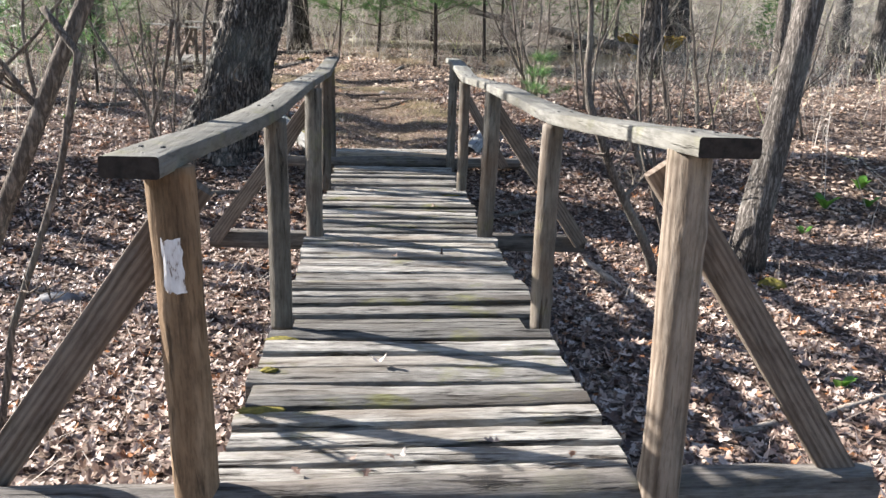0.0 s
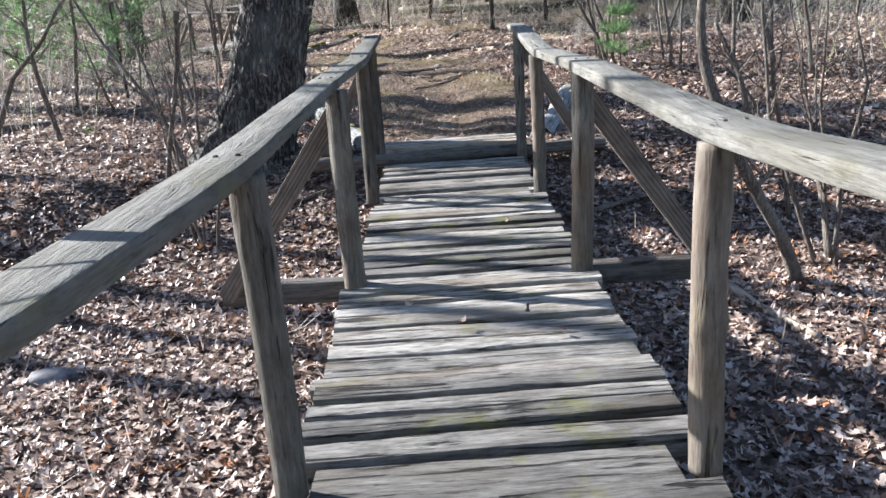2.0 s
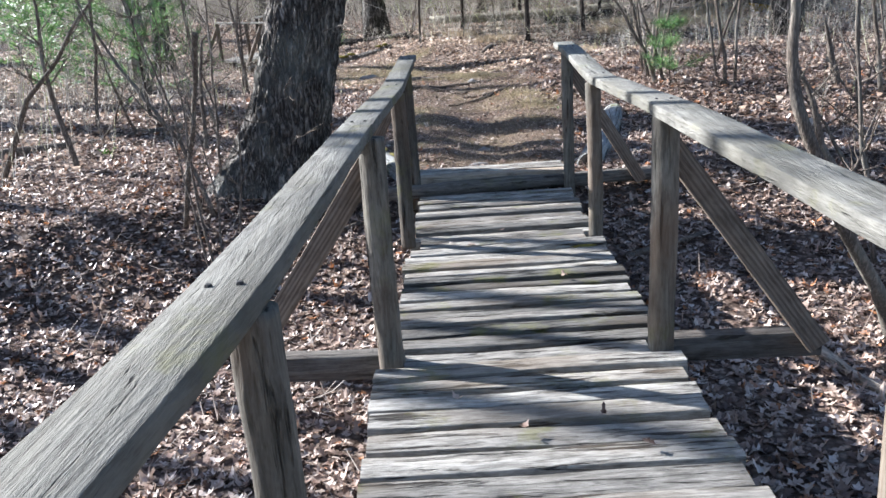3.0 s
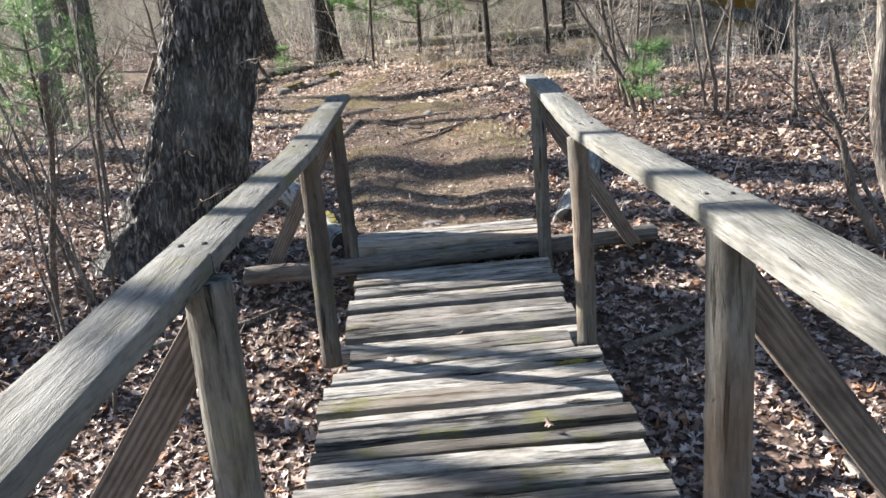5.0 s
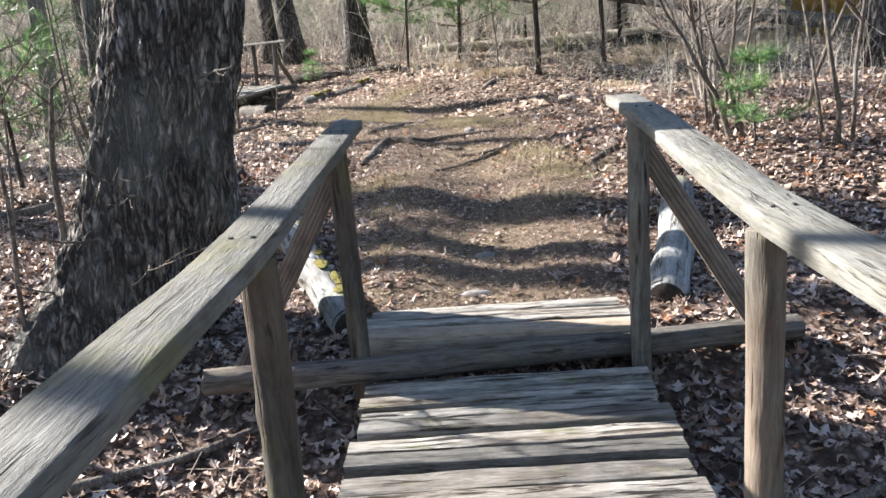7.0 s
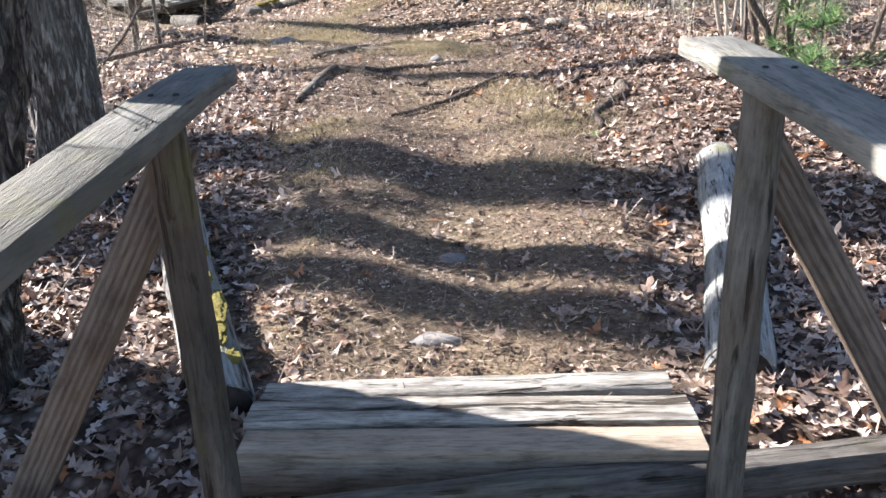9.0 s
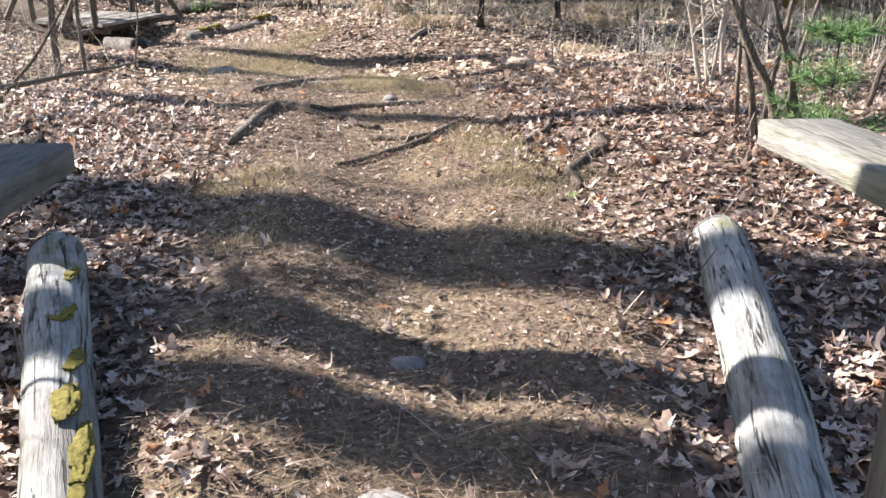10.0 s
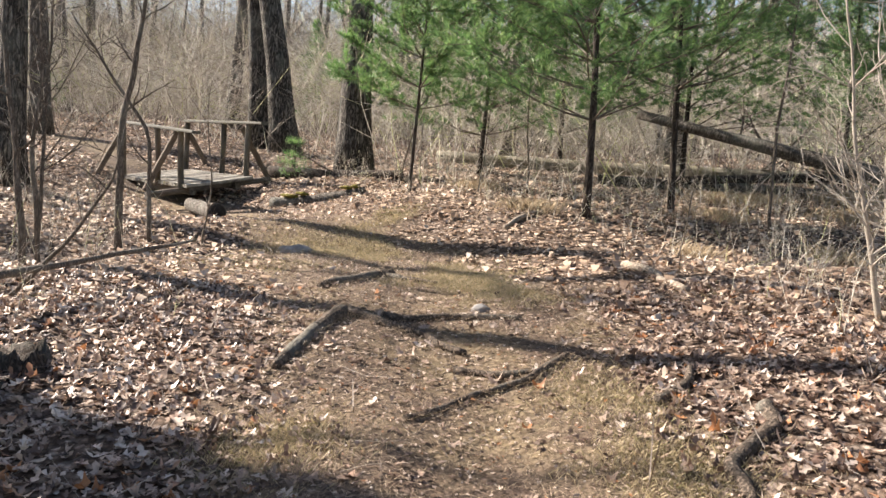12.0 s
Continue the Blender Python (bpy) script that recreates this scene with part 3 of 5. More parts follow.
def lying(name, label, pts, r0, r1, mat=M_STEM, category="branch", dz=None, group=""):
    """A stick, root or fallen stem that lies on the ground along the given places."""
    dz = r0 * 0.6 if dz is None else dz
    ob = thing(name, label, category, group, at=g(*pts[0]))
    b = Buf()
    ps, rs = [], []
    n = max(8, len(pts) * 5)
    for i in range(n + 1):
        s = i / n * (len(pts) - 1)
        k = min(int(s), len(pts) - 2)
        x = pts[k][0] + (pts[k + 1][0] - pts[k][0]) * (s - k)
        y = pts[k][1] + (pts[k + 1][1] - pts[k][1]) * (s - k)
        w = Vector((noise.noise(Vector((x * 3, y * 3, 1))), noise.noise(Vector((x * 3, y * 3, 8))), 0)) * r0 * 1.6
        ps.append(g(x, y, dz) + w)
        rs.append((r0 + (r1 - r0) * i / n) * (1 + 0.2 * noise.noise(Vector((x * 7, y * 7, 5)))))
    b.tube(ps, rs, 8, 0.25)
    child("stem", b.mesh(name, mat), ob)
    return ob


M_ROOT = bark("root_bark", (0.06, 0.048, 0.038), (0.27, 0.21, 0.165), (40, 40, 40), 0.01)
R = "exposed tree root crossing the trodden path"
for pts, r0, r1 in [([(-1.24, 10.5), (-1.2, 10.8), (-1.12, 11.3), (-1.1, 11.6)], 0.03, 0.05), ([(-1.05, 11.6), (-0.8, 11.45), (-0.45, 11.35), (-0.2, 11.0)], 0.04, 0.02), ([(-0.8, 11.6), (-0.3, 11.75), (0.2, 11.7)], 0.03, 0.015), ([(-0.45, 9.85), (-0.1, 10.35), (0.05, 10.45), (0.2, 10.5), (0.45, 10.9)], 0.012, 0.02), ([(-1.4, 12.4), (-1.1, 12.9), (-0.9, 13.3)], 0.03, 0.045), ([(-0.95, 13.2), (-0.7, 13.0), (-0.5, 12.9)], 0.03, 0.012), ([(-0.25, 10.7), (0.1, 10.6), (0.3, 10.6)], 0.022, 0.01), ([(1.02, 9.2), (1.05, 9.5), (1.3, 9.8), (1.33, 10.0)], 0.03, 0.04), ([(0.85, 10.2), (1.05, 10.4), (1.1, 10.6)], 0.03, 0.02)]:
    lying("tree_root", R, pts, r0 * 1.15, r1 * 1.15, M_ROOT, "root", dz=0.018, group="path roots")


def stone(x, y, sx, sy, sz, label, mat=M_ROCK, seed=0):
    bm = bmesh.new()
    bmesh.ops.create_icosphere(bm, subdivisions=3, radius=1)
    for v in bm.verts:
        k = 1 + 0.3 * noise.noise(v.co * 1.3 + Vector((seed, 0, 0))) + 0.08 * noise.noise(v.co * 4)
        v.co = Vector((v.co.x * sx * k, v.co.y * sy * k, max(-0.3, v.co.z * k) * sz))
    me = bpy.data.meshes.new("stone")
    bm.to_mesh(me)
    bm.free()
    me.materials.append(mat)
    me.shade_smooth()
    ob = new("stone", me)
    ob.location = g(x, y, 0.0)
    tagged(ob, label, "stone")


stone(-0.04, 7.36, 0.07, 0.05, 0.03, "small grey stone set in the path", seed=1)
stone(-0.12, 6.5, 0.1, 0.05, 0.03, "flat pale stone set in the path", seed=2)
stone(-2.05, 14.4, 0.2, 0.14, 0.07, "grey rock beside the path", seed=3)
stone(-0.09, 11.95, 0.07, 0.05, 0.05, "small brown stone by the roots", seed=4)
stone(-2.55, 2.42, 0.16, 0.11, 0.07, "greyish rock half buried in dead leaves", seed=5)
stone(3.3, 3.0, 0.13, 0.11, 0.08, "mossy stone at the foot of a tree", M_MOSS, seed=6)


# ---- trees ----
def branchy(buf, base, direction, length, r, depth, rnd, sides=5, up=0.15, kids=(3, 5)):
    """A limb with its side limbs, twig by twig."""
    n = 5 if depth else 4
    pts, rs, d, p = [Vector(base)], [r], Vector(direction).normalized(), Vector(base)
    for i in range(n):
        d = (d + Vector((rnd.gauss(0, 0.16), rnd.gauss(0, 0.16), rnd.gauss(up * 0.5, 0.12)))).normalized()
        p = p + d * length / n
        pts.append(p)
        rs.append(r * (1 - 0.8 * (i + 1) / n) + 0.0012)
    buf.tube(pts, rs, sides, 0, False)
    if depth:
        for _ in range(rnd.randint(*kids)):
            k = rnd.randint(1, n - 1)
            ax = (pts[k + 1] - pts[k]).normalized()
            out = ax.orthogonal().normalized()
            out.rotate(Matrix.Rotation(rnd.uniform(0, 6.28), 3, ax))
            dd = (ax * rnd.uniform(0.5, 1.0) + out * rnd.uniform(0.5, 1.0)).normalized()
            branchy(buf, pts[k], dd, length * rnd.uniform(0.4, 0.68), rs[k] * 0.6, depth - 1, rnd, 3 if depth == 1 else 4, up, kids)


def trunk_points(x, y, h, lean, rnd, n=14, bend=0.05, z=None):
    base = g(x, y, -0.08)
    out = []
    for i in range(n + 1):
        s = i / n
        q = h * s
        out.append(base + Vector((lean[0] * q + bend * h * 0.35 * math.sin(s * 4.1 + x), lean[1] * q + bend * h * 0.3 * math.sin(s * 3.3 + y) - bend * h * 0.3 * math.sin(y), q)))
    for i in range(len(out)):
        out[i].x -= bend * h * 0.35 * math.sin(x)
    return out


def tree(x, y, r, h, lean=(0, 0), label="tall bare tree with furrowed grey bark", mat=None, crown=6, first=0.45, seed=0, sides=14, depth=2, bend=0.03, limb=0.34, flare=0.35):
    rnd = random.Random(seed * 7 + 1)
    mat = mat or M_BARK
    ob = thing("tree", label, "tree", at=g(x, y, -0.08))
    pts = trunk_points(x, y, h, lean, rnd, 18, bend)
    rs = [r * (1 - 0.72 * i / 18) * (1 + flare * math.exp(-i * h / 18 / (r * 2.2))) for i in range(19)]
    b = Buf()
    b.tube(pts, rs, sides, 0.14)
    child("trunk", b.mesh("trunk", mat), ob)
    if crown:
        c = Buf()
        for i in range(crown):
            s = first + (0.97 - first) * (i + rnd.random()) / crown
            k = min(int(s * 18), 17)
            p = pts[k].lerp(pts[k + 1], s * 18 - k)
            a = rnd.uniform(0, 6.28)
            branchy(c, p, (math.cos(a), math.sin(a), rnd.uniform(0.25, 0.9)), h * limb * (1.15 - 0.6 * s) * rnd.uniform(0.7, 1.2), rs[k] * 0.45, depth, rnd)
        child("crown", c.mesh("crown", M_STEM), ob)
    return ob


def ridged_tree(label, x, y, r, lean, h, mat, flare=1.0, limbs=(4.2, 0.6, 9), seed=11, ridge=1.0, twigs=()):
    """A thick trunk with root flare and furrowed bark in relief, and a bare crown."""
    ob = thing("tree", label, "tree", at=g(x, y, -0.1))
    base = g(x, y, -0.12)
    rows, cols = 240, 168
    b = Buf()
    axis = lambda z: base + Vector((lean * z - 0.04 * lean * z * z, 0.0, z))
    for j in range(rows + 1):
        z = h * (j / rows) ** 1.5
        c = axis(z)
        r0 = r * (1 - 0.04 * z)
        for k in range(cols):
            a = 2 * math.pi * k / cols
            fl = flare * math.exp(-z / (r * 1.1)) * (0.62 + 0.16 * math.cos(5 * a + 0.7 + seed) + 0.12 * math.cos(3 * a + 2.0)) * (0.7 - 0.4 * math.cos(a))
            q = Vector((math.cos(a) * 4.6 * r / 0.345, math.sin(a) * 4.6 * r / 0.345, z * 2.7 + seed - 11))
            rid = abs(noise.noise(Vector((q.x * 2.9, q.y * 2.9, q.z * 1.9)))) * 2 - 0.5
            rid2 = noise.noise(Vector((q.x * 4, q.y * 4, q.z * 4)))
            rr = r0 * (1 + fl * 1.6) + ridge * (rid * 0.03 + rid2 * 0.01) + 0.02 * noise.noise(Vector((q.x * 0.3, q.y * 0.3, q.z * 0.6)))
            b.v.append(c + Vector((math.cos(a) * rr, math.sin(a) * rr, 0)))
    for j in range(rows):
        for k in range(cols):
            k2 = (k + 1) % cols
            b.f.append((j * cols + k, j * cols + k2, (j + 1) * cols + k2, (j + 1) * cols + k))
    child("trunk", b.mesh("trunk", mat), ob)
    rnd = random.Random(seed)
    c = Buf()
    first, step, count = limbs
    for i in range(count):
        p, a = axis(first + step * i), i * 2.4
        branchy(c, p, (math.cos(a), math.sin(a), 0.6), rnd.uniform(2.5, 4.5), (0.11 - i * 0.008) * r / 0.345, 3, rnd)
    child("crown", c.mesh("crown", M_BARK), ob)
    for z, a in twigs:
        tw = Buf()
        p = axis(z) + Vector((r * 1.08 * math.cos(a), r * 1.08 * math.sin(a), 0))
        branchy(tw, p, (math.cos(a), math.sin(a), 0.1), 0.55, 0.006, 1, rnd)
        child("dead_twig", tw.mesh("dead_twig", M_STEM), ob)


ridged_tree("large leaning oak with deeply ridged dark bark and flared roots", -2.09, 6.24, 0.372, 0.3, 9.5, M_OAK, twigs=((0.75, -1.9), (0.95, -1.4), (1.5, -0.9), (0.45, -2.3), (0.6, -1.2)))
ridged_tree("straight tree with pale grey scaly bark behind the leaning oak", -2.2, 8.32, 0.19, 0.02, 10.0, M_OAK_PALE, 0.55, (4.5, 0.7, 7), 17, 0.5)
tree(-2.45, 20.6, 0.3, 13, (0.0, 0), seed=2, label="straight dark tree with mossy foot behind the path", mat=M_OAK)
tree(-5.35, 24.6, 0.23, 13, (-0.07, 0), seed=3, mat=M_OAK)
tree(-4.6, 24.2, 0.3, 13, (-0.13, 0), seed=4, mat=M_OAK)
tree(3.25, 3.5, 0.15, 8.5, (0.16, 0.03), label="leaning tree with scaly grey bark and mossy base", seed=5, crown=8, first=0.28, sides=18, bend=0.02)
tree(9.3, 22.5, 0.42, 15, (0.02, 0), seed=6, mat=M_OAK)
tree(-6.4, 14.15, 0.15, 12, (-0.02, 0), seed=7, mat=M_PALEBARK, label="bare tree with pale greyish bark")
tree(-7.25, 17.9, 0.22, 12, (-0.03, 0), seed=8, mat=M_OAK)
tree(-10.2, 24, 0.24, 13, (0, 0), seed=9)
tree(7.6, 20.0, 0.3, 12, (0.04, 0), seed=10, mat=M_OAK)
tree(5.4, 13.2, 0.24, 12, (0.03, 0), seed=11, mat=M_OAK)
# unseen gully trees, added so bare crowns throw dappled shade on bridge and path
for i, (x, y, r, h) in enumerate([(-8.8, 6.5, 0.13, 13), (-7.4, 6.9, 0.1, 12), (-5.4, 4.4, 0.08, 10), (-10.5, 6.0, 0.14, 14), (-9.0, 10.7, 0.28, 14), (-12.5, 13.85, 0.46, 19)]):
    tree(x, y, r, h, ((i % 3 - 1) * 0.03, 0.02), seed=20 + i, crown=5, first=0.5, depth=2, limb=0.28)
for i, (x, y, r, h) in enumerate([(8.5, 3, 0.15, 10), (7.5, 11.8, 0.13, 10), (11, 8.5, 0.2, 12), (11.5, 15, 0.2, 12), (-11.5, 13.5, 0.2, 12), (-13, 19, 0.22, 13), (4.5, 26, 0.2, 13), (0.5, 28, 0.18, 13), (-8, 31, 0.22, 14), (14, 21, 0.25, 13), (1.8, 33, 0.2, 13)]):
    tree(x, y, r, h, ((i % 3 - 1) * 0.03, 0), seed=40 + i)


# ---- saplings and shrubs ----
def sapling(x, y, r, h, lean=(0, 0), label="slender bare sapling among dead leaves", seed=0, stems=1, twigs=7, bend=0.1, depth=1, name="sapling"):
    rnd = random.Random(seed * 13 + 5)
    ob = thing(name, label, "sapling" if name == "sapling" else "shrub", at=g(x, y, -0.03))
    for s in range(stems):
        b = Buf()
        ang = rnd.uniform(0, 6.28)
        sp = 0.0 if stems == 1 else rnd.uniform(0.05, 0.28)
        ln = (lean[0] + math.cos(ang) * sp, lean[1] + math.sin(ang) * sp)
        hh = h * (1 if stems == 1 else rnd.uniform(0.6, 1.0))
        rr = r * (1 if stems == 1 else rnd.uniform(0.6, 1.0))
        pts, p, d = [], g(x + math.cos(ang) * sp * 0.4, y + math.sin(ang) * sp * 0.4, -0.03), Vector((ln[0], ln[1], 1))
        n = 12
        for i in range(n + 1):
            pts.append(p.copy())
            d = (d + Vector((rnd.gauss(0, bend), rnd.gauss(0, bend), 0))).normalized()
            d = (d + Vector((ln[0], ln[1], 1)).normalized() * 0.35).normalized()
            p = p + d * hh / n
        rs = [rr * (1 - 0.82 * i / n) + 0.001 for i in range(n + 1)]
        b.tube(pts, rs, 7, 0.15)
        for _ in range(twigs):
            k = rnd.randint(3, n - 1)
            a = rnd.uniform(0, 6.28)
            q = Buf()
            branchy(q, pts[k], (math.cos(a), math.sin(a), rnd.uniform(0.3, 1.2)), hh * rnd.uniform(0.12, 0.3), rs[k] * 0.5, depth, rnd, 4, 0.15, (1, 3))
            child("twig", q.mesh("twig", M_STEM), ob)
        child("stem", b.mesh("stem", M_STEM), ob)
    return ob


def stick_tree(label, pts, radii, seed=0, twigs=0, name="sapling", tw=0.5, mat=None):
    """A bare crooked stem through given places."""
    rnd = random.Random(seed)
    ob = thing(name, label, "sapling", at=pts[0])
    ps, rs, n = [], [], 16
    for i in range(n + 1):
        s = i / n * (len(pts) - 1)
        k = min(int(s), len(pts) - 2)
        q = Vector(pts[k]).lerp(Vector(pts[k + 1]), s - k)
        ps.append(q + min(1, i / 4) * Vector((noise.noise(q * 2.1), noise.noise(q * 2.3 + Vector((5, 0, 0))), 0)) * radii[0] * 1.2)
        rs.append(radii[k] + (radii[k + 1] - radii[k]) * (s - k))
    b = Buf()
    b.tube(ps, rs, 10, 0.15)
    for _ in range(twigs):
        k = rnd.randint(4, n - 1)
        a = rnd.uniform(0, 6.28)
        q = Buf()
        branchy(q, ps[k], (math.cos(a), math.sin(a), rnd.uniform(0.2, 1.0)), tw * rnd.uniform(0.6, 1.3), rs[k] * 0.45, 1, rnd, 4)
        child("twig", q.mesh("twig", mat or M_STEM), ob)
    child("stem", b.mesh("stem", mat or M_STEM), ob)


stick_tree("leaning smooth brown sapling beside the bridge entrance", [(-1.95, -0.5, ground(-1.95, -0.5) - 0.05), (-1.56, -0.5, 0.61), (-1.2, -0.5, 1.38), (-0.95, -0.4, 2.4), (-0.8, -0.3, 3.6)], [0.04, 0.034, 0.03, 0.022, 0.01], 1, 5)
stick_tree("thin crooked hanging vine beside the bridge entrance", [(-1.66, -0.6, ground(-1.66, -0.6) - 0.03), (-1.5, -0.6, 0.2), (-1.3, -0.6, 0.8), (-1.2, -0.6, 1.2), (-1.32, -0.55, 1.35)], [0.014, 0.013, 0.012, 0.014, 0.012], 2, 2, "vine", 0.3)
stick_tree("crooked dark sapling leaning over the gully", [(2.35, 3.3, ground(2.35, 3.3) - 0.05), (2.1, 3.1, -0.2), (1.75, 2.95, 0.4), (1.53, 2.9, 0.85), (1.5, 2.9, 1.3), (1.4, 2.9, 2.2)], [0.05, 0.042, 0.036, 0.034, 0.026, 0.012], 3, 6)
stick_tree("broken dead stem with a knobbed top", [(-2.68, 5.3, ground(-2.68, 5.3) - 0.04), (-2.45, 5.05, 0.6), (-2.3, 4.9, 1.1), (-2.2, 4.75, 1.42), (-2.17, 4.72, 1.5)], [0.024, 0.02, 0.018, 0.02, 0.026], 4, 2)
sapling(-2.5, 5.85, 0.014, 2.6, (0.02, 0), seed=2)
sapling(-2.15, 4.5, 0.016, 2.0, (-0.12, 0), "many stemmed bare shrub in the gully", 3, 4, 6, name="shrub")
BARE = "slender bare sapling with dark bark"
for i, (pts, r0, tw) in enumerate([
        ([(-2.46, 5.49, -0.1), (-2.67, 5.49, 0.61), (-3.1, 5.49, 1.28), (-3.33, 5.49, 1.77), (-3.7, 5.5, 2.6)], 0.022, 6),
        ([(-5.07, 6.76, 0.15), (-4.63, 6.76, 0.99), (-4.25, 6.76, 1.37), (-3.95, 6.76, 1.74), (-3.5, 6.8, 2.3)], 0.032, 8),
        ([(-4.31, 6.92, 0.15), (-4.43, 6.92, 0.85), (-4.48, 6.92, 1.38), (-4.46, 6.92, 1.89), (-4.6, 6.9, 3.0)], 0.034, 8),
        ([(-3.22, 7.78, 0.2), (-3.17, 7.78, 1.07), (-3.12, 7.78, 1.45), (-2.97, 7.78, 1.56)], 0.028, 3),
        ([(-2.57, 5.5, -0.1), (-2.71, 5.5, 0.86), (-2.94, 5.5, 1.65), (-3.2, 5.5, 2.6)], 0.014, 5),
        ([(3.69, 8.44, 0.4), (3.66, 8.44, 1.3), (3.7, 8.44, 2.1), (3.75, 8.4, 3.6)], 0.03, 7),
        ([(4.49, 7.97, 0.3), (4.37, 7.97, 1.2), (4.22, 7.97, 1.83), (4.1, 7.97, 2.9)], 0.03, 8),
        ([(2.69, 3.49, -0.65), (2.7, 3.49, 0.1), (2.81, 3.49, 0.69), (2.71, 3.49, 1.13), (2.8, 3.5, 2.2)], 0.02, 6),
        ([(2.61, 3.57, -0.65), (2.22, 3.57, 0.42), (2.12, 3.57, 1.16), (2.05, 3.57, 2.2)], 0.02, 6),
        ([(2.76, 4.41, -0.55), (2.56, 4.41, 0.61), (2.5, 4.41, 1.34), (2.48, 4.4, 2.6)], 0.022, 7),
        ([(3.03, 5.56, -0.2), (2.71, 5.56, 0.5), (2.51, 5.56, 1.14)], 0.045, 3),
        ([(3.18, 5.63, -0.2), (2.87, 5.63, 0.39), (2.51, 5.63, 0.79)], 0.022, 3),
        ([(-3.82, 14.06, 0.4), (-3.81, 14.06, 1.6), (-3.7, 14.06, 2.17), (-3.56, 14.06, 3.0), (-3.4, 14, 4.4)], 0.045, 9),
        ([(-3.66, 14.45, 0.45), (-3.68, 14.45, 1.68), (-4.08, 14.45, 2.24), (-4.5, 14.4, 2.9)], 0.028, 7),
        ([(-3.93, 12.53, 0.4), (-3.98, 12.53, 1.56), (-4.05, 12.53, 2.28), (-4.12, 12.53, 2.6)], 0.035, 7),
        ([(-4.07, 13.01, 0.4), (-4.11, 13.01, 1.56), (-4.04, 13.01, 2.3), (-4.06, 13.0, 3.6)], 0.026, 7),
        ([(-3.47, 11.46, 0.42), (-2.99, 11.46, 0.89), (-2.69, 11.46, 1.34), (-2.59, 11.46, 1.7)], 0.018, 4),
        ([(2.25, 9.15, 0.45), (2.08, 9.15, 0.98), (1.8, 9.15, 1.46), (1.68, 9.15, 1.65), (1.3, 9.2, 2.5)], 0.03, 5),
        ([(2.35, 9.1, 0.45), (2.16, 9.1, 1.12), (2.05, 9.1, 1.42), (1.98, 9.1, 1.64), (1.8, 9.1, 2.6)], 0.022, 6),
        ([(2.62, 11.54, 0.7), (2.49, 11.54, 1.2), (2.36, 11.54, 1.71), (2.1, 11.5, 3.0)], 0.024, 8),
        ([(2.63, 11.4, 0.7), (2.54, 11.4, 1.25), (2.46, 11.4, 1.71), (2.4, 11.4, 3.2)], 0.02, 8),
        ([(2.87, 11.69, 0.7), (2.83, 11.69, 1.24), (2.8, 11.69, 1.73), (2.85, 11.7, 3.4)], 0.022, 9),
        ([(2.7, 11.5, 0.7), (2.75, 11.5, 1.4), (2.9, 11.5, 2.2), (3.1, 11.5, 3.2)], 0.018, 8),
        ([(4.2, 8.43, 0.4), (4.11, 8.43, 0.93), (4.0, 8.4, 1.2)], 0.05, 2)]):
    if pts[0][2] > ground(pts[0][0], pts[0][1]):
        pts = [(pts[0][0], pts[0][1], ground(pts[0][0], pts[0][1]) - 0.05)] + pts[1:]
    stick_tree("slender pale-barked sapling with many fine twigs" if 19 <= i <= 22 else BARE, pts, [r0 * (1 - 0.75 * k / (len(pts) - 1)) for k in range(len(pts))], 100 + i, tw * (2 if 19 <= i <= 22 else 1), "sapling", 0.75 if 19 <= i <= 22 else 0.55, M_PALE if 19 <= i <= 22 else None)
sapling(-3.4, 9.2, 0.02, 3.4, (-0.1, 0), seed=7, stems=2)
sapling(2.75, 3.55, 0.02, 2.6, (0.05, 0.05), "forked bare shrub in the gully", 8, 3, 6, name="shrub")
for i, (x, y, r, h, lx) in enumerate([(3.28, 10.1, 0.02, 4, 0.1), (3.25, 15.5, 0.02, 4, -0.05), (2.96, 8.7, 0.022, 4.2, -0.1), (3.1, 8.75, 0.018, 4.0, 0.0), (2.95, 8.95, 0.016, 4.2, -0.02), (2.22, 9.5, 0.024, 4.2, -0.12), (2.3, 9.6, 0.018, 3.6, -0.03), (2.36, 9.45, 0.014, 3.6, 0.05), (2.2, 9.75, 0.016, 3.8, -0.14), (-3.1, 14.5, 0.012, 1.8, 0.1), (-4.2, 13.2, 0.02, 3.5, 0.1), (5.0, 6.5, 0.02, 3.4, 0.25), (5.8, 7.4, 0.02, 3.4, -0.2), (1.9, 14.3, 0.008, 1.3, 0.1), (-1.5, 19.2, 0.015, 3.0, 0.1), (0.6, 19.0, 0.014, 2.8, -0.05), (-0.2, 18.4, 0.012, 2.0, 0.08), (-5.0, 9.0, 0.025, 4.0, 0.1), (-3.9, 8.3, 0.012, 1.6, 0.15), (-6.0, 7.7, 0.03, 4.0, 0.12), (-5.9, 12.0, 0.03, 4.5, -0.1)]):
    sapling(x, y, r, h, (lx, 0), seed=60 + i, twigs=7)
lying("fallen_branch", "dark dead branch propped among saplings", [(-3.25, 11.0), (-3.0, 11.9), (-2.7, 13.2)], 0.03, 0.012, dz=0.25)


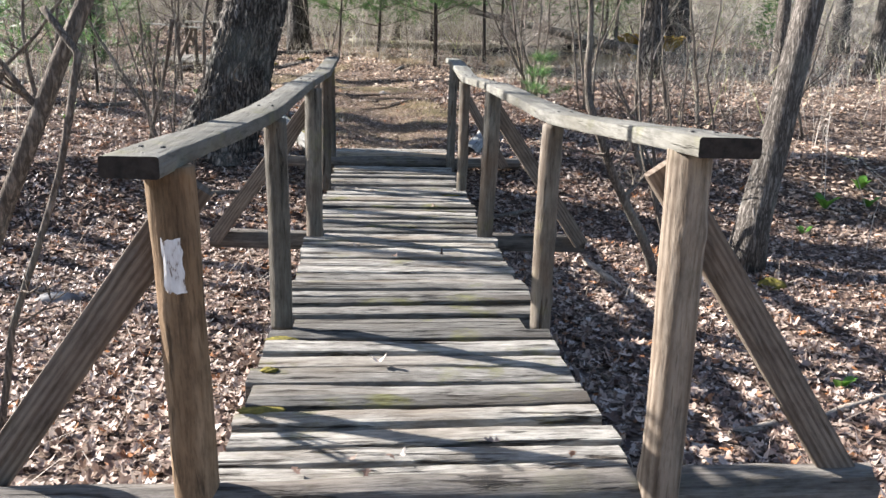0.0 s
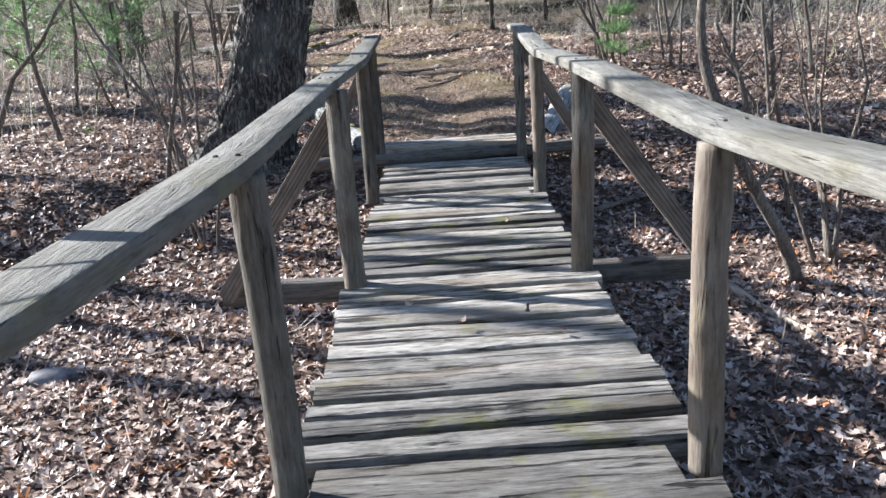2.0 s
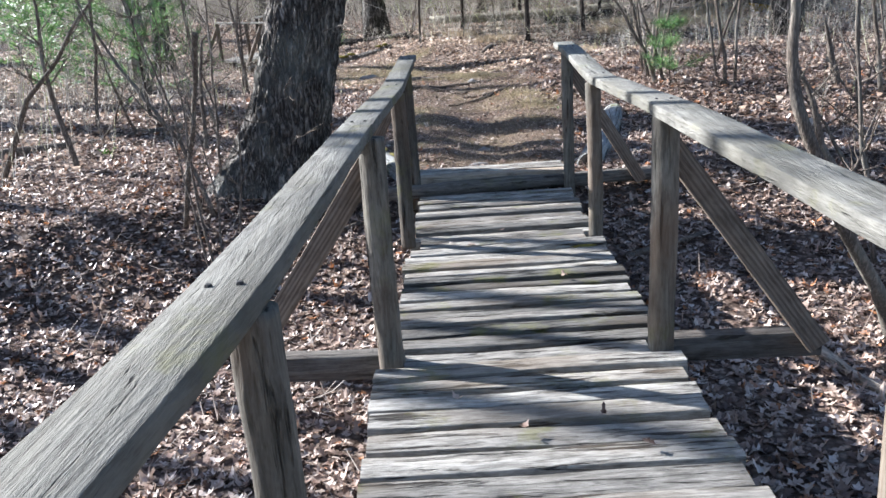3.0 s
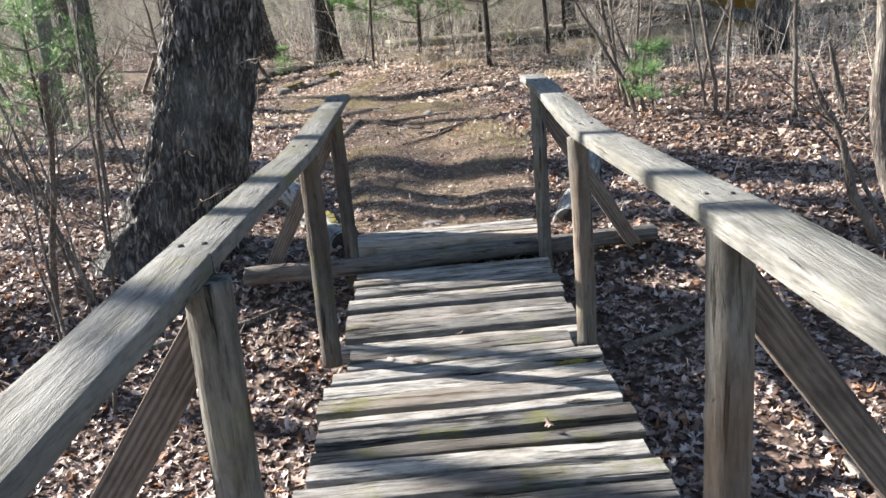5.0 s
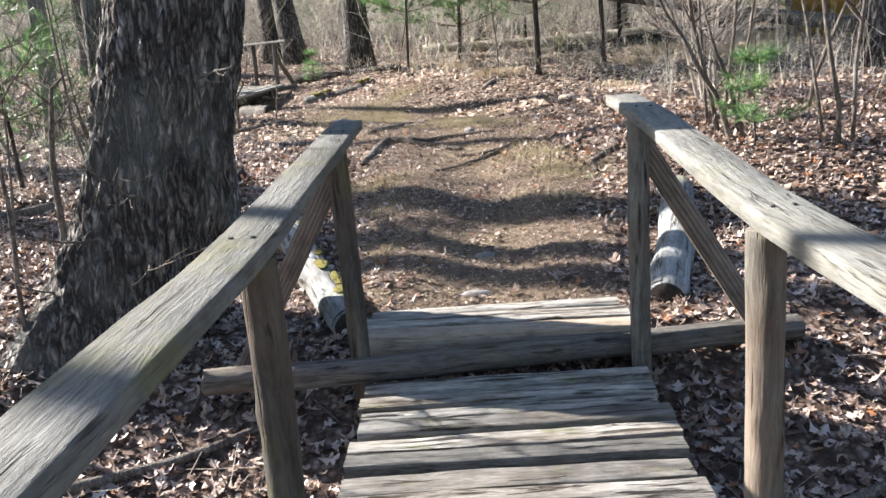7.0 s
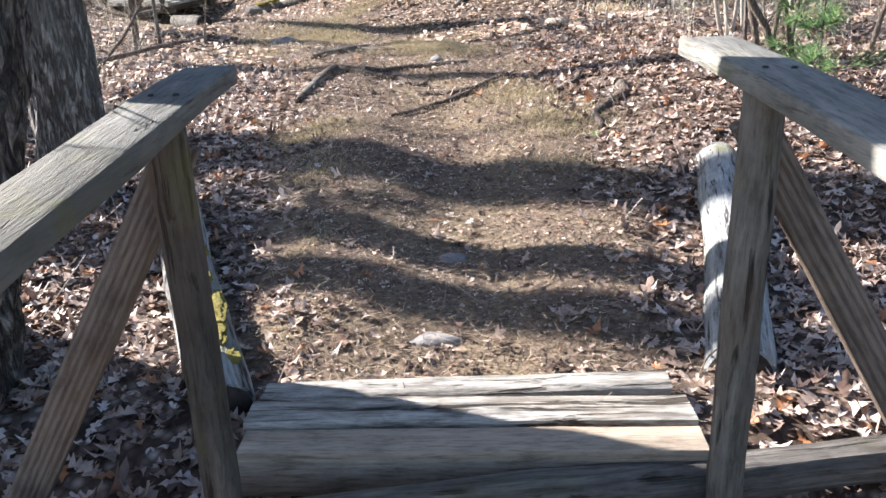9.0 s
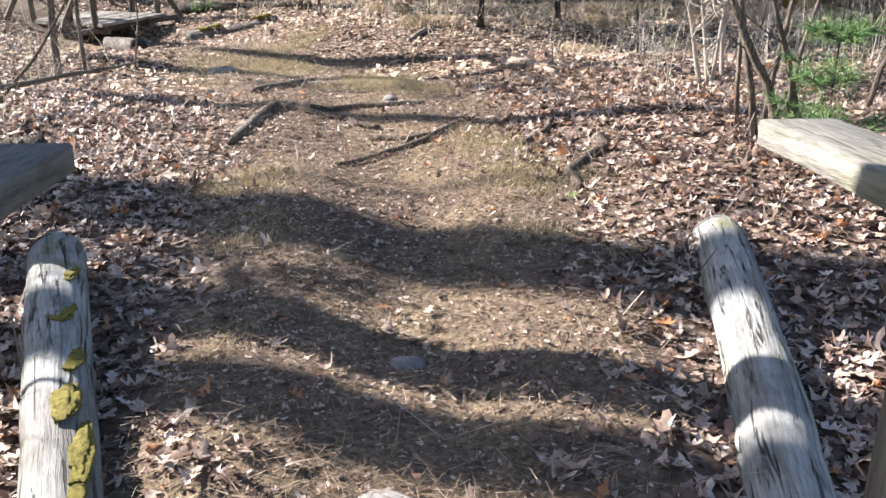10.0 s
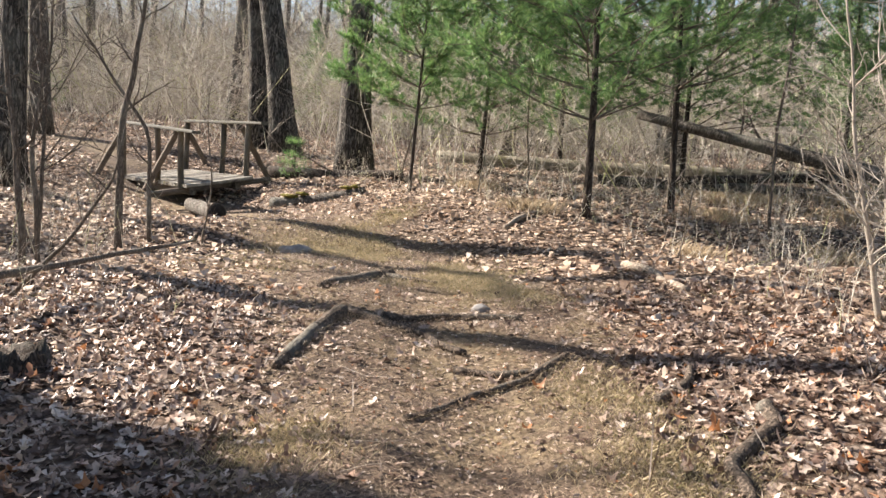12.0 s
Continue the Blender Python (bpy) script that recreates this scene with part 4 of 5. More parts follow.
# ---- young pines ----
def pine(x, y, r, h, low, seed, n_whorl=9, needles=28, label="young white pine with soft green needles"):
    rnd = random.Random(seed)
    ob = thing("pine_tree", label, "pine tree", "young pines", at=g(x, y, -0.05))
    pts = trunk_points(x, y, h, (rnd.uniform(-0.02, 0.02), 0), rnd, 12, 0.02)
    t = Buf()
    t.tube(pts, [r * (1 - 0.85 * i / 12) for i in range(13)], 10, 0.12)
    child("trunk", t.mesh("trunk", M_DARK), ob)
    tips = []
    for w in range(n_whorl):
        s = low + (0.98 - low) * (w + 0.3 * rnd.random()) / n_whorl
        k = min(int(s * 12), 11)
        p = pts[k].lerp(pts[k + 1], s * 12 - k)
        L = h * 0.42 * (1.1 - s) ** 0.8 * rnd.uniform(0.8, 1.15)
        for q in range(rnd.randint(4, 6)):
            a = q * 1.26 + rnd.uniform(-0.4, 0.4) + w
            d = Vector((math.cos(a), math.sin(a), rnd.uniform(0.05, 0.4)))
            br, seg, c = Buf(), [p], p.copy()
            for i in range(5):
                d = (d + Vector((rnd.gauss(0, 0.1), rnd.gauss(0, 0.1), 0.07))).normalized()
                c = c + d * L / 5
                seg.append(c.copy())
                if i >= 1:
                    for _ in range(4):
                        e = (d + Vector((rnd.gauss(0, 0.8), rnd.gauss(0, 0.8), rnd.gauss(0.1, 0.35)))).normalized()
                        ln = L * rnd.uniform(0.1, 0.36)
                        o = c.lerp(seg[-2], rnd.random())
                        br.tube([o, o + e * ln], [0.004, 0.0015], 3, 0, False)
                        for f in (0.45, 0.75, 1.0):
                            tips.append((o + e * ln * f, e))
            br.tube(seg, [0.012 * (1 - i / 6) * (0.5 + h / 8) for i in range(6)], 4, 0, False)
            tips.append((c, d))
            child("limb", br.mesh("limb", M_STEM), ob)
    nd = Buf()
    for p, d in tips:
        for _ in range(needles):
            e = (d * 0.75 + Vector((rnd.gauss(0, 0.55), rnd.gauss(0, 0.55), rnd.gauss(0.1, 0.5)))).normalized()
            w = e.orthogonal().normalized() * 0.0036
            L = rnd.uniform(0.09, 0.17)
            i = len(nd.v)
            nd.v += [p - w, p + w, p + e * L]
            nd.f.append((i, i + 1, i + 2))
    child("foliage", nd.mesh("foliage", M_NEEDLE, False), ob)


pine(1.15, 15.85, 0.055, 5.8, 0.2, 1, 12)
pine(-1.2, 17.9, 0.03, 4.6, 0.26, 2, 9)
pine(2.5, 17.3, 0.05, 6.4, 0.26, 3, 11)
pine(2.35, 8.9, 0.01, 1.0, 0.25, 4, 3, 2, "tiny white pine seedling with soft green needles")
pine(3.4, 20.5, 0.05, 6.4, 0.16, 5, 11)
pine(-0.2, 21.5, 0.05, 6.0, 0.12, 6, 11)
pine(-4.6, 9.8, 0.025, 2.7, 0.15, 7, 7, 4)
pine(5.9, 17.5, 0.05, 5.5, 0.3, 8, 8)
pine(-3.5, 20.4, 0.02, 0.8, 0.1, 9, 4, 1, "small pine seedling beside the far footbridge")
pine(7.0, 22.5, 0.05, 6.5, 0.15, 10, 10)
pine(1.6, 24.5, 0.06, 7, 0.12, 11, 11)

# ---- fallen trunks ----
def fallen(label, a, b, r0, r1, mat=M_BARK, twigs=0, seed=0):
    rnd = random.Random(seed)
    ob = round_log("fallen_tree", label, [a, tuple((Vector(a) + Vector(b)) / 2 + Vector((0, 0, -0.04))), b], [r0, (r0 + r1) / 2, r1], mat, 12, 0.15, "fallen tree")
    if twigs:
        for _ in range(twigs):
            t = Buf()
            p = Vector(a).lerp(Vector(b), rnd.uniform(0.3, 1))
            ang = rnd.uniform(0, 6.28)
            branchy(t, p, (math.cos(ang), math.sin(ang) * 0.5, rnd.uniform(-0.2, 1)), rnd.uniform(0.5, 1.3), 0.02, 1, rnd, 4)
            child("limb", t.mesh("limb", M_STEM), ob)
    return ob


def gz(x, y, dz):
    return (x, y, ground(x, y) + dz)


fallen("dark fallen trunk propped above the leaf litter", gz(7.6, 16.5, 0.1), (2.25, 19.0, 2.5), 0.16, 0.07, M_BARK, 9, 1)
fallen("mossy fallen trunk lying behind the pines", gz(-1.2, 25.0, 0.1), gz(6.5, 22.5, 0.2), 0.15, 0.12, M_PALELOG, 5, 2)
fallen("fallen trunk lying in the leaf litter", gz(3.0, 20.2, 0.2), gz(9.5, 21.6, 0.45), 0.07, 0.1, M_DARK, 8, 3)
fallen("thin fallen trunk on the forest floor", gz(2.0, 21.0, 0.12), gz(10.0, 19.0, 0.12), 0.1, 0.07, M_BARK, 6, 4)
fallen("fallen trunk lying in dead leaves", gz(-5.6, 7.7, 0.05), gz(-3.9, 9.0, 0.05), 0.07, 0.05, M_STEM, 2, 5)
rotten = fallen("rotten mossy trunk with loose pale bark beside the path", gz(-3.4, 18.5, 0.03), gz(-1.9, 18.2, 0.02), 0.1, 0.09, M_BARK, 0, 6)
for x, y, l in ((-3.1, 18.4, 0.14), (-2.9, 18.38, 0.1), (-2.2, 18.25, 0.09), (-2.05, 18.2, 0.07)):
    moss_patch(x, y, l, 0.07, x * 3, rotten, ground(x, y) + 0.13, -10, 0.03)
fallen("dark trunk lying below the tree", gz(-4.0, 20.6, 0.1), gz(-1.5, 19.6, 0.1), 0.11, 0.09, M_DARK, 3, 7)
near_log = round_log("log", "short mossy log with a dark rotten end before the far footbridge", [gz(-4.62, 18.3, 0.14), gz(-3.72, 16.85, 0.11)], [0.1, 0.125], M_BARK, 16, 0.12, end_mat=M_ROT)
moss_patch(-4.2, 17.6, 0.05, 0.22, 3, near_log, ground(-4.2, 17.6) + 0.23, 32, 0.02)
fallen("pale dead branch in the gully", gz(1.75, 3.5, 0.03), gz(2.0, 2.25, 0.04), 0.04, 0.025, M_STICK, 0, 9)
lying("fallen_branch", "bare pale stick on the leaf litter", [(0.14, 15.3), (0.4, 15.7), (0.71, 16.1)], 0.035, 0.02, M_STICK)
lying("fallen_branch", "bare pale stick on the leaf litter", [(1.2, 13.5), (1.35, 12.8), (1.46, 12.2)], 0.04, 0.03, M_STICK)
lying("fallen_branch", "long dead stick across the leaf litter", [(1.6, 0.0), (2.3, 0.35), (2.95, 0.75)], 0.025, 0.018, M_STICK)
lying("fallen_branch", "dark dead stick in the gully", [(0.98, 4.7), (1.3, 4.85), (1.65, 4.95)], 0.03, 0.02)
lying("fallen_branch", "dark dead stick in the gully", [(1.1, 1.2), (1.25, 0.8), (1.5, 0.5)], 0.02, 0.014)
lying("fallen_branch", "dead stick under the cross log", [(-2.2, 5.0), (-1.7, 5.2), (-1.1, 5.45)], 0.03, 0.02)


def stump(x, y, r, h, seed):
    b = Buf()
    n = 22
    for j in range(6):
        s = j / 5
        for k in range(n):
            a = 2 * math.pi * k / n
            q = Vector((math.cos(a) * 2, math.sin(a) * 2, seed))
            rr = r * (1.5 - 0.6 * s ** 0.5) * (1 + 0.25 * noise.noise(q * 1.3))
            hh = h * s * (1 + 0.7 * noise.noise(q * 1.9))
            b.v.append(g(x, y, -0.04) + Vector((math.cos(a) * rr, math.sin(a) * rr, hh)))
    b.v.append(g(x, y, h * 0.35))
    for j in range(5):
        for k in range(n):
            b.f.append((j * n + k, j * n + (k + 1) % n, (j + 1) * n + (k + 1) % n, (j + 1) * n + k))
    for k in range(n):
        b.f.append((5 * n + k, 5 * n + (k + 1) % n, 6 * n))
    tagged(new("stump", b.mesh("stump", M_DARK)), "small dark rotten stump in dead leaves", "stump")


stump(-2.6, 10.2, 0.15, 0.13, 3)
lying("fallen_branch", "dark dead stick beside the stump", [(-2.5, 9.9), (-2.45, 9.5), (-2.5, 9.0)], 0.03, 0.015, M_DARK)


# ---- far footbridge ----
def far_bridge():
    ob = thing("footbridge", "smaller grey timber footbridge at the far end of the path", "footbridge")
    o, d = Vector((-4.6, 19.32, 1.0)), Vector((-0.75, 0.66, 0.0)).normalized()
    s = Vector((d.y, -d.x, 0))
    P = lambda u, v, z: o + d * u + s * v + Vector((0, 0, z + 0.13 * v))
    rnd = random.Random(3)
    for i in range(19):
        u = i * 0.13 - 0.15
        child("plank", timber(1.25, 0.12, 0.06, M_PLANK, 0.01, 0.005, 6, i, 0.4), ob, "", along(P(u, -0.62, 0), P(u, 0.62, 0)))
    for v in (-0.6, 0.6):
        child("stringer", timber(2.3, 0.12, 0.14, M_BEAM, 0.01, 0.005, 6, 2, 0.5), ob, "", along(P(-0.05, v * 0.7, -0.11), P(2.25, v * 0.7, -0.11)))
        for u in (0.0, 0.8, 2.1):
            top = 0.9 if v > 0 else 0.86 + 0.05 * u
            child("post", timber(top + 0.05, 0.09, 0.09, M_POST, 0.02, 0.005, 6, u, 0.5), ob, "", along(P(u, v, -0.05), P(u, v * 1.04, top)))
        child("handrail", timber(2.6, 0.15, 0.045, M_RAIL, 0.007, 0.003, 8, 1), ob, "", along(P(-0.48, v * 1.04, 0.93 if v > 0 else 0.865), P(2.3, v * 1.04, 0.93 if v > 0 else 1.0)))
        for u in (0.1, 2.1):
            child("brace", timber(1.1, 0.045, 0.09, M_BRACE, 0.006, 0.003, 4, 1), ob, "", along(P(u + 0.07, v, 0.85), P(u + 0.07, v * 1.9, -0.05)))
    for v in (0.1, 2.1):
        child("cross_beam", timber(2.3, 0.1, 0.1, M_BEAM, 0.01, 0.005, 6, 1, 0.6), ob, "", along(P(v, -1.15, -0.1), P(v, 1.15, -0.1)))


far_bridge()


# ---- leaf litter, straw, grass, brush ----
def scatter(n, area, keep, rng):
    out = []
    while len(out) < n:
        x = rng.uniform(area[0], area[1])
        y = rng.uniform(area[2], area[3])
        if rng.random() < keep(x, y):
            out.append((x, y, ground(x, y)))
    return np.array(out)


OAK_LEAF = np.array([(-0.5, 0), (-0.2, 0), (0.12, 0), (0.5, 0), (-0.3, 0.1), (-0.13, 0.26), (-0.02, 0.09), (0.16, 0.3), (0.27, 0.1), (0.42, 0.15), (-0.3, -0.1), (-0.13, -0.26), (-0.02, -0.09), (0.16, -0.3), (0.27, -0.1), (0.42, -0.15)])
OAK_FACES = [(0, 1, 5, 4), (1, 6, 5), (1, 2, 6), (2, 7, 6), (2, 8, 7), (2, 3, 8), (3, 9, 8), (0, 10, 11, 1), (1, 11, 12), (1, 12, 2), (2, 12, 13), (2, 13, 14), (2, 14, 3), (3, 14, 15)]
PLAIN_LEAF = np.array([(-0.5, 0), (-0.1, 0.24), (0.25, 0.2), (0.5, 0), (0.2, -0.22), (-0.15, -0.24)])
PLAIN_FACES = [(0, 3, 2, 1), (0, 5, 4, 3)]


def leaves(name, label, places, size, shape, faces, mat, rng, lift=0.012, flat=0.3, category="leaf litter"):
    n, k = len(places), len(shape)
    L = rng.uniform(size[0], size[1], n)[:, None]
    sx = shape[:, 0][None] * L
    sy = shape[:, 1][None] * L * rng.uniform(0.75, 1.2, n)[:, None]
    curl = rng.normal(0.6, 1.5, n)[:, None]
    bend = rng.normal(0.0, 1.1, n)[:, None]
    sz = (curl * sy ** 2 + bend * sx ** 2) / L * 1.1
    a, b, c = rng.uniform(0, 6.283, n)[:, None], rng.normal(0, flat, n)[:, None], rng.normal(0, flat, n)[:, None]
    y1, z1 = sy * np.cos(b) - sz * np.sin(b), sy * np.sin(b) + sz * np.cos(b)
    x2, z2 = sx * np.cos(c) + z1 * np.sin(c), -sx * np.sin(c) + z1 * np.cos(c)
    x3, y3 = x2 * np.cos(a) - y1 * np.sin(a), x2 * np.sin(a) + y1 * np.cos(a)
    up = rng.uniform(0.2, 1.6, n)[:, None] * lift
    v = np.stack([x3 + places[:, 0:1], y3 + places[:, 1:2], z2 + places[:, 2:3] + up], -1).reshape(-1, 3)
    idx = (np.arange(n) * k)[:, None]
    allf = []
    for f in faces:
        allf += (idx + np.array(f)[None]).tolist()
    me = bpy.data.meshes.new(name)
    me.from_pydata(v.tolist(), [], allf)
    me.materials.append(mat)
    me.shade_smooth()
    return tagged(new(name, me), label, category, kind="stuff")


rng = np.random.default_rng(5)
leaves("leaf_litter", "curled dry brown oak leaves covering the ground", scatter(92000, (-6.5, 6.5, -6.0, 12.5), lambda x, y: (1 - 0.93 * trodden(x, y)) * (1 - smooth(3.0, 6.5, abs(x) + noise.noise(Vector((x, y, 3))))) * smooth(-6.0, -3.0, y), rng), (0.045, 0.105), OAK_LEAF, OAK_FACES, M_LEAF, rng, 0.014, 0.2)
leaves("leaf_litter", "dry brown leaves spread under the far trees", scatter(150000, (-14, 14, 4, 32), lambda x, y: (1 - 0.97 * trodden(x, y)) * (smooth(3.6, 5.2, abs(x)) if y < 6.5 else 0.6 * smooth(1.6, 3.0, abs(x)) if y < 11.5 else 1) * (1 if y < 22 else 0.5), rng), (0.04, 0.095), PLAIN_LEAF, PLAIN_FACES, M_LITTER, rng, 0.014, 0.16)
leaves("pine_straw", "fallen pine needles and straw on the trodden path", scatter(90000, (-3.5, 2.5, 5.9, 18), lambda x, y: trodden(x, y) * (1 if y < 13 else 0.4), rng), (0.05, 0.11), np.array([(-0.5, 0.016), (-0.5, -0.016), (0.5, 0.0)]), [(0, 1, 2)], M_STRAW, rng, 0.006, 0.12, "pine straw")

leaves("leaf_crumbs", "broken leaf pieces and bark crumbs on the path", scatter(22000, (-3.5, 2.5, 5.9, 18), lambda x, y: trodden(x, y), rng), (0.01, 0.032), PLAIN_LEAF, PLAIN_FACES, M_LEAF, rng, 0.006, 0.15)
leaves("twig_litter", "thin dead twigs scattered over the leaf litter", scatter(9000, (-9, 9, -3, 26), lambda x, y: 0.0 if abs(x) < 0.75 and y < 5.9 else 1 - 0.7 * trodden(x, y), rng), (0.1, 0.45), np.array([(-0.5, 0.012), (0.0, 0.02), (0.5, 0.012), (0.5, -0.0), (0.0, 0.004), (-0.5, 0.0)]), [(0, 5, 4, 1), (1, 4, 3, 2)], M_TWIG, rng, 0.03, 0.1, "dead twigs")

deck = np.stack([rng.uniform(-0.5, 0.5, 16), np.concatenate([rng.uniform(-1.4, -1.2, 7), rng.uniform(-1.0, 5.2, 9)]), np.full(16, 0.036)], -1)
leaves("deck_leaves", "few dry brown oak leaves blown onto the deck planks", deck, (0.04, 0.07), OAK_LEAF, OAK_FACES, M_LEAF, rng, 0.004, 0.04)


def grass(name, label, places, mat, rng, hgt=(0.02, 0.06), wid=0.002):
    n = len(places)
    h = rng.uniform(*hgt, n)
    a = rng.uniform(0, 6.283, n)
    lean = rng.uniform(0.3, 1.3, n)
    d = np.stack([np.cos(a) * lean * h, np.sin(a) * lean * h, h], -1)
    w = np.stack([-np.sin(a) * wid, np.cos(a) * wid, a * 0], -1)
    v = np.stack([places - w, places + w, places + d * 0.6 + w * 0.6 + np.array([0, 0, 0.15]) * h[:, None], places + d], 1).reshape(-1, 3)
    i = np.arange(n)[:, None] * 4
    me = bpy.data.meshes.new(name)
    me.from_pydata(v.tolist(), [], np.concatenate([i + [0, 1, 2], i + [0, 2, 3]]).tolist())
    me.materials.append(mat)
    tagged(new(name, me), label, "grass", kind="stuff")


def tuft(x, y):
    q = noise.noise(Vector((x * 0.9, y * 0.9, 7.7))) + 0.4 * noise.noise(Vector((x * 3, y * 3, 1.7)))
    spot = max(math.exp(-((x - a) ** 2 + (y - b) ** 2) / (s * s)) for a, b, s in ((0.85, 10.3, 0.4), (0.8, 9.5, 0.3), (0.8, 8.3, 0.25), (-0.85, 8.6, 0.22), (-1.0, 9.5, 0.25), (-0.9, 7.5, 0.2), (-0.1, 12.9, 0.9), (-1.3, 14.2, 1.0), (1.0, 11.8, 0.4), (-1.6, 16.2, 0.7)))
    return smooth(-0.2, 0.5, q) * spot


grass("path_grass", "short yellowish grass and moss on the path", scatter(30000, (-3.5, 2.5, 7.0, 17), tuft, rng), M_GRASS, rng, (0.015, 0.05), 0.0016)


STRAW_AT = [(4.0, 19.3, 0.9), (0.5, 16.2, 0.5), (5.2, 17.4, 0.8), (3.0, 16.6, 0.5), (6.0, 19.5, 0.9), (2.2, 14.6, 0.35), (3.8, 14.8, 0.5), (-0.2, 19.2, 0.5)]
grass("dry_grass", "golden dry grass tufts in the leaf litter", scatter(7000, (-1.5, 7.5, 13.5, 21), lambda x, y: max(math.exp(-((x - a) ** 2 + (y - b) ** 2) / (s * s * 0.6)) for a, b, s in STRAW_AT) ** 2, rng), M_GOLD, rng, (0.03, 0.16), 0.004)


def brush(n, area, keep, h, seed, name="brush", label="tangled grey bare undergrowth in the woods", r=0.006, twigs=(2, 5), tangle=0.7, reach=(0.15, 0.4), mat=None):
    rnd = random.Random(seed)
    b, made = Buf(), 0
    while made < n:
        x, y = rnd.uniform(area[0], area[1]), rnd.uniform(area[2], area[3])
        if rnd.random() > keep(x, y):
            continue
        made += 1
        p = g(x, y, -0.02)
        hh = rnd.uniform(*h)
        far = 1 + max(0, y - 18) * 0.03
        w = 0.25 if y < 19 else 0.55
        d = Vector((rnd.gauss(0, w), rnd.gauss(0, w), 1)).normalized()
        mid = p + d * hh * 0.5
        d2 = (d + Vector((rnd.gauss(0, 0.2), rnd.gauss(0, 0.2), 0.1))).normalized()
        b.tube([p, mid, mid + d2 * hh * 0.5], [r * far, r * 0.7 * far, r * 0.2 * far], 3, 0, False)
        for _ in range(rnd.randint(*twigs)):
            s = rnd.uniform(0.25, 0.9)
            q = p.lerp(mid, s * 2) if s < 0.5 else mid.lerp(mid + d2 * hh * 0.5, s * 2 - 1)
            e = (d + Vector((rnd.gauss(0, tangle), rnd.gauss(0, tangle), rnd.gauss(0, 0.3)))).normalized()
            L = hh * rnd.uniform(*reach)
            m = q + e * L * 0.5
            e2 = (e + Vector((rnd.gauss(0, 0.4), rnd.gauss(0, 0.4), 0.15))).normalized()
            b.tube([q, m, m + e2 * L * 0.5], [r * 0.55 * far, r * 0.4 * far, r * 0.15 * far], 3, 0, False)
    tagged(new(name, b.mesh(name, mat or M_FAR)), label, "undergrowth", kind="stuff")


off_path = lambda x, y: 0.0 if trodden(x, y) > 0.2 or (abs(x) < 1.6 and y < 6.5) else 1.0
brush(1500, (-13, 13, 6.5, 20), lambda x, y: off_path(x, y) * (0.12 * smooth(1.6, 2.2, abs(x - path_x(y))) + smooth(2.6, 5.5, abs(x - path_x(y)))), (0.2, 1.0), 1, r=0.004, mat=M_TANGLE)
brush(1600, (-9, 9, 11, 22), lambda x, y: off_path(x, y) * smooth(1.7, 3.0, abs(x - path_x(y))), (0.12, 0.5), 12, r=0.003, twigs=(2, 5), tangle=1.2, reach=(0.4, 1.0), mat=M_TANGLE)
brush(3800, (-26, 26, 19, 46), lambda x, y: 1.0 if abs(x) < y * 0.85 and (x > -2.0 or y > 23) else 0.0, (0.8, 3.6), 2, r=0.0085, twigs=(5, 9), tangle=1.5, reach=(0.3, 0.9), mat=M_TANGLE)
brush(800, (-45, 45, 28, 60), lambda x, y: 1.0, (3.0, 8.0), 7, r=0.011, twigs=(9, 14), tangle=1.5, reach=(0.25, 0.7))
brush(2600, (-50, 50, 38, 62), lambda x, y: 1.0, (2.0, 5.5), 3, r=0.01, twigs=(4, 7), tangle=1.3, reach=(0.25, 0.7))
brush(3600, (-75, 75, 58, 105), lambda x, y: 1.0, (5.0, 13.0), 6, r=0.012, twigs=(5, 8), tangle=1.3, reach=(0.2, 0.5))
brush(520, (-20, -3.9, -3, 14), lambda x, y: 1.0, (0.5, 2.2), 4, tangle=1.0, mat=M_TANGLE)
brush(350, (4.2, 20, 2, 16), lambda x, y: 1.0, (0.4, 1.8), 5, tangle=1.0, mat=M_TANGLE)


def far_woods(n, seed):
    rnd = random.Random(seed)
    b = Buf()
    for _ in range(n):
        a = rnd.uniform(-1.25, 1.25)
        d = rnd.uniform(30, 115)
        x, y = math.sin(a) * d, 4 + math.cos(a) * d
        h, r = rnd.uniform(8, 16), rnd.uniform(0.07, 0.26)
        p = g(x, y, -0.1)
        l = Vector((rnd.gauss(0, 0.05), rnd.gauss(0, 0.05), 1))
        pts = [p + l * h * s for s in (0, 0.3, 0.6, 1)]
        b.tube(pts, [r, r * 0.8, r * 0.55, r * 0.1], 6, 0, False)
        for _ in range(5):
            s = rnd.uniform(0.15, 0.95)
            q = p + l * h * s
            ang = rnd.uniform(0, 6.28)
            e = Vector((math.cos(ang), math.sin(ang), rnd.uniform(0.1, 1.0)))
            L = rnd.uniform(1.0, 3.2)
            b.tube([q, q + e * L * 0.5, q + e * L + Vector((0, 0, 0.3))], [r * 0.3, r * 0.2, r * 0.05], 3, 0, False)
            for _ in range(2):
                o = q + e * L * rnd.uniform(0.3, 0.9)
                e2 = (e + Vector((rnd.gauss(0, 0.6), rnd.gauss(0, 0.6), 0.2))).normalized()
                b.tube([o, o + e2 * L * 0.5], [r * 0.14, r * 0.04], 3, 0, False)
    tagged(new("far_woods", b.mesh("far_woods", M_BARK)), "grey bare woods in the distance", "woods", kind="stuff")


far_woods(330, 9)


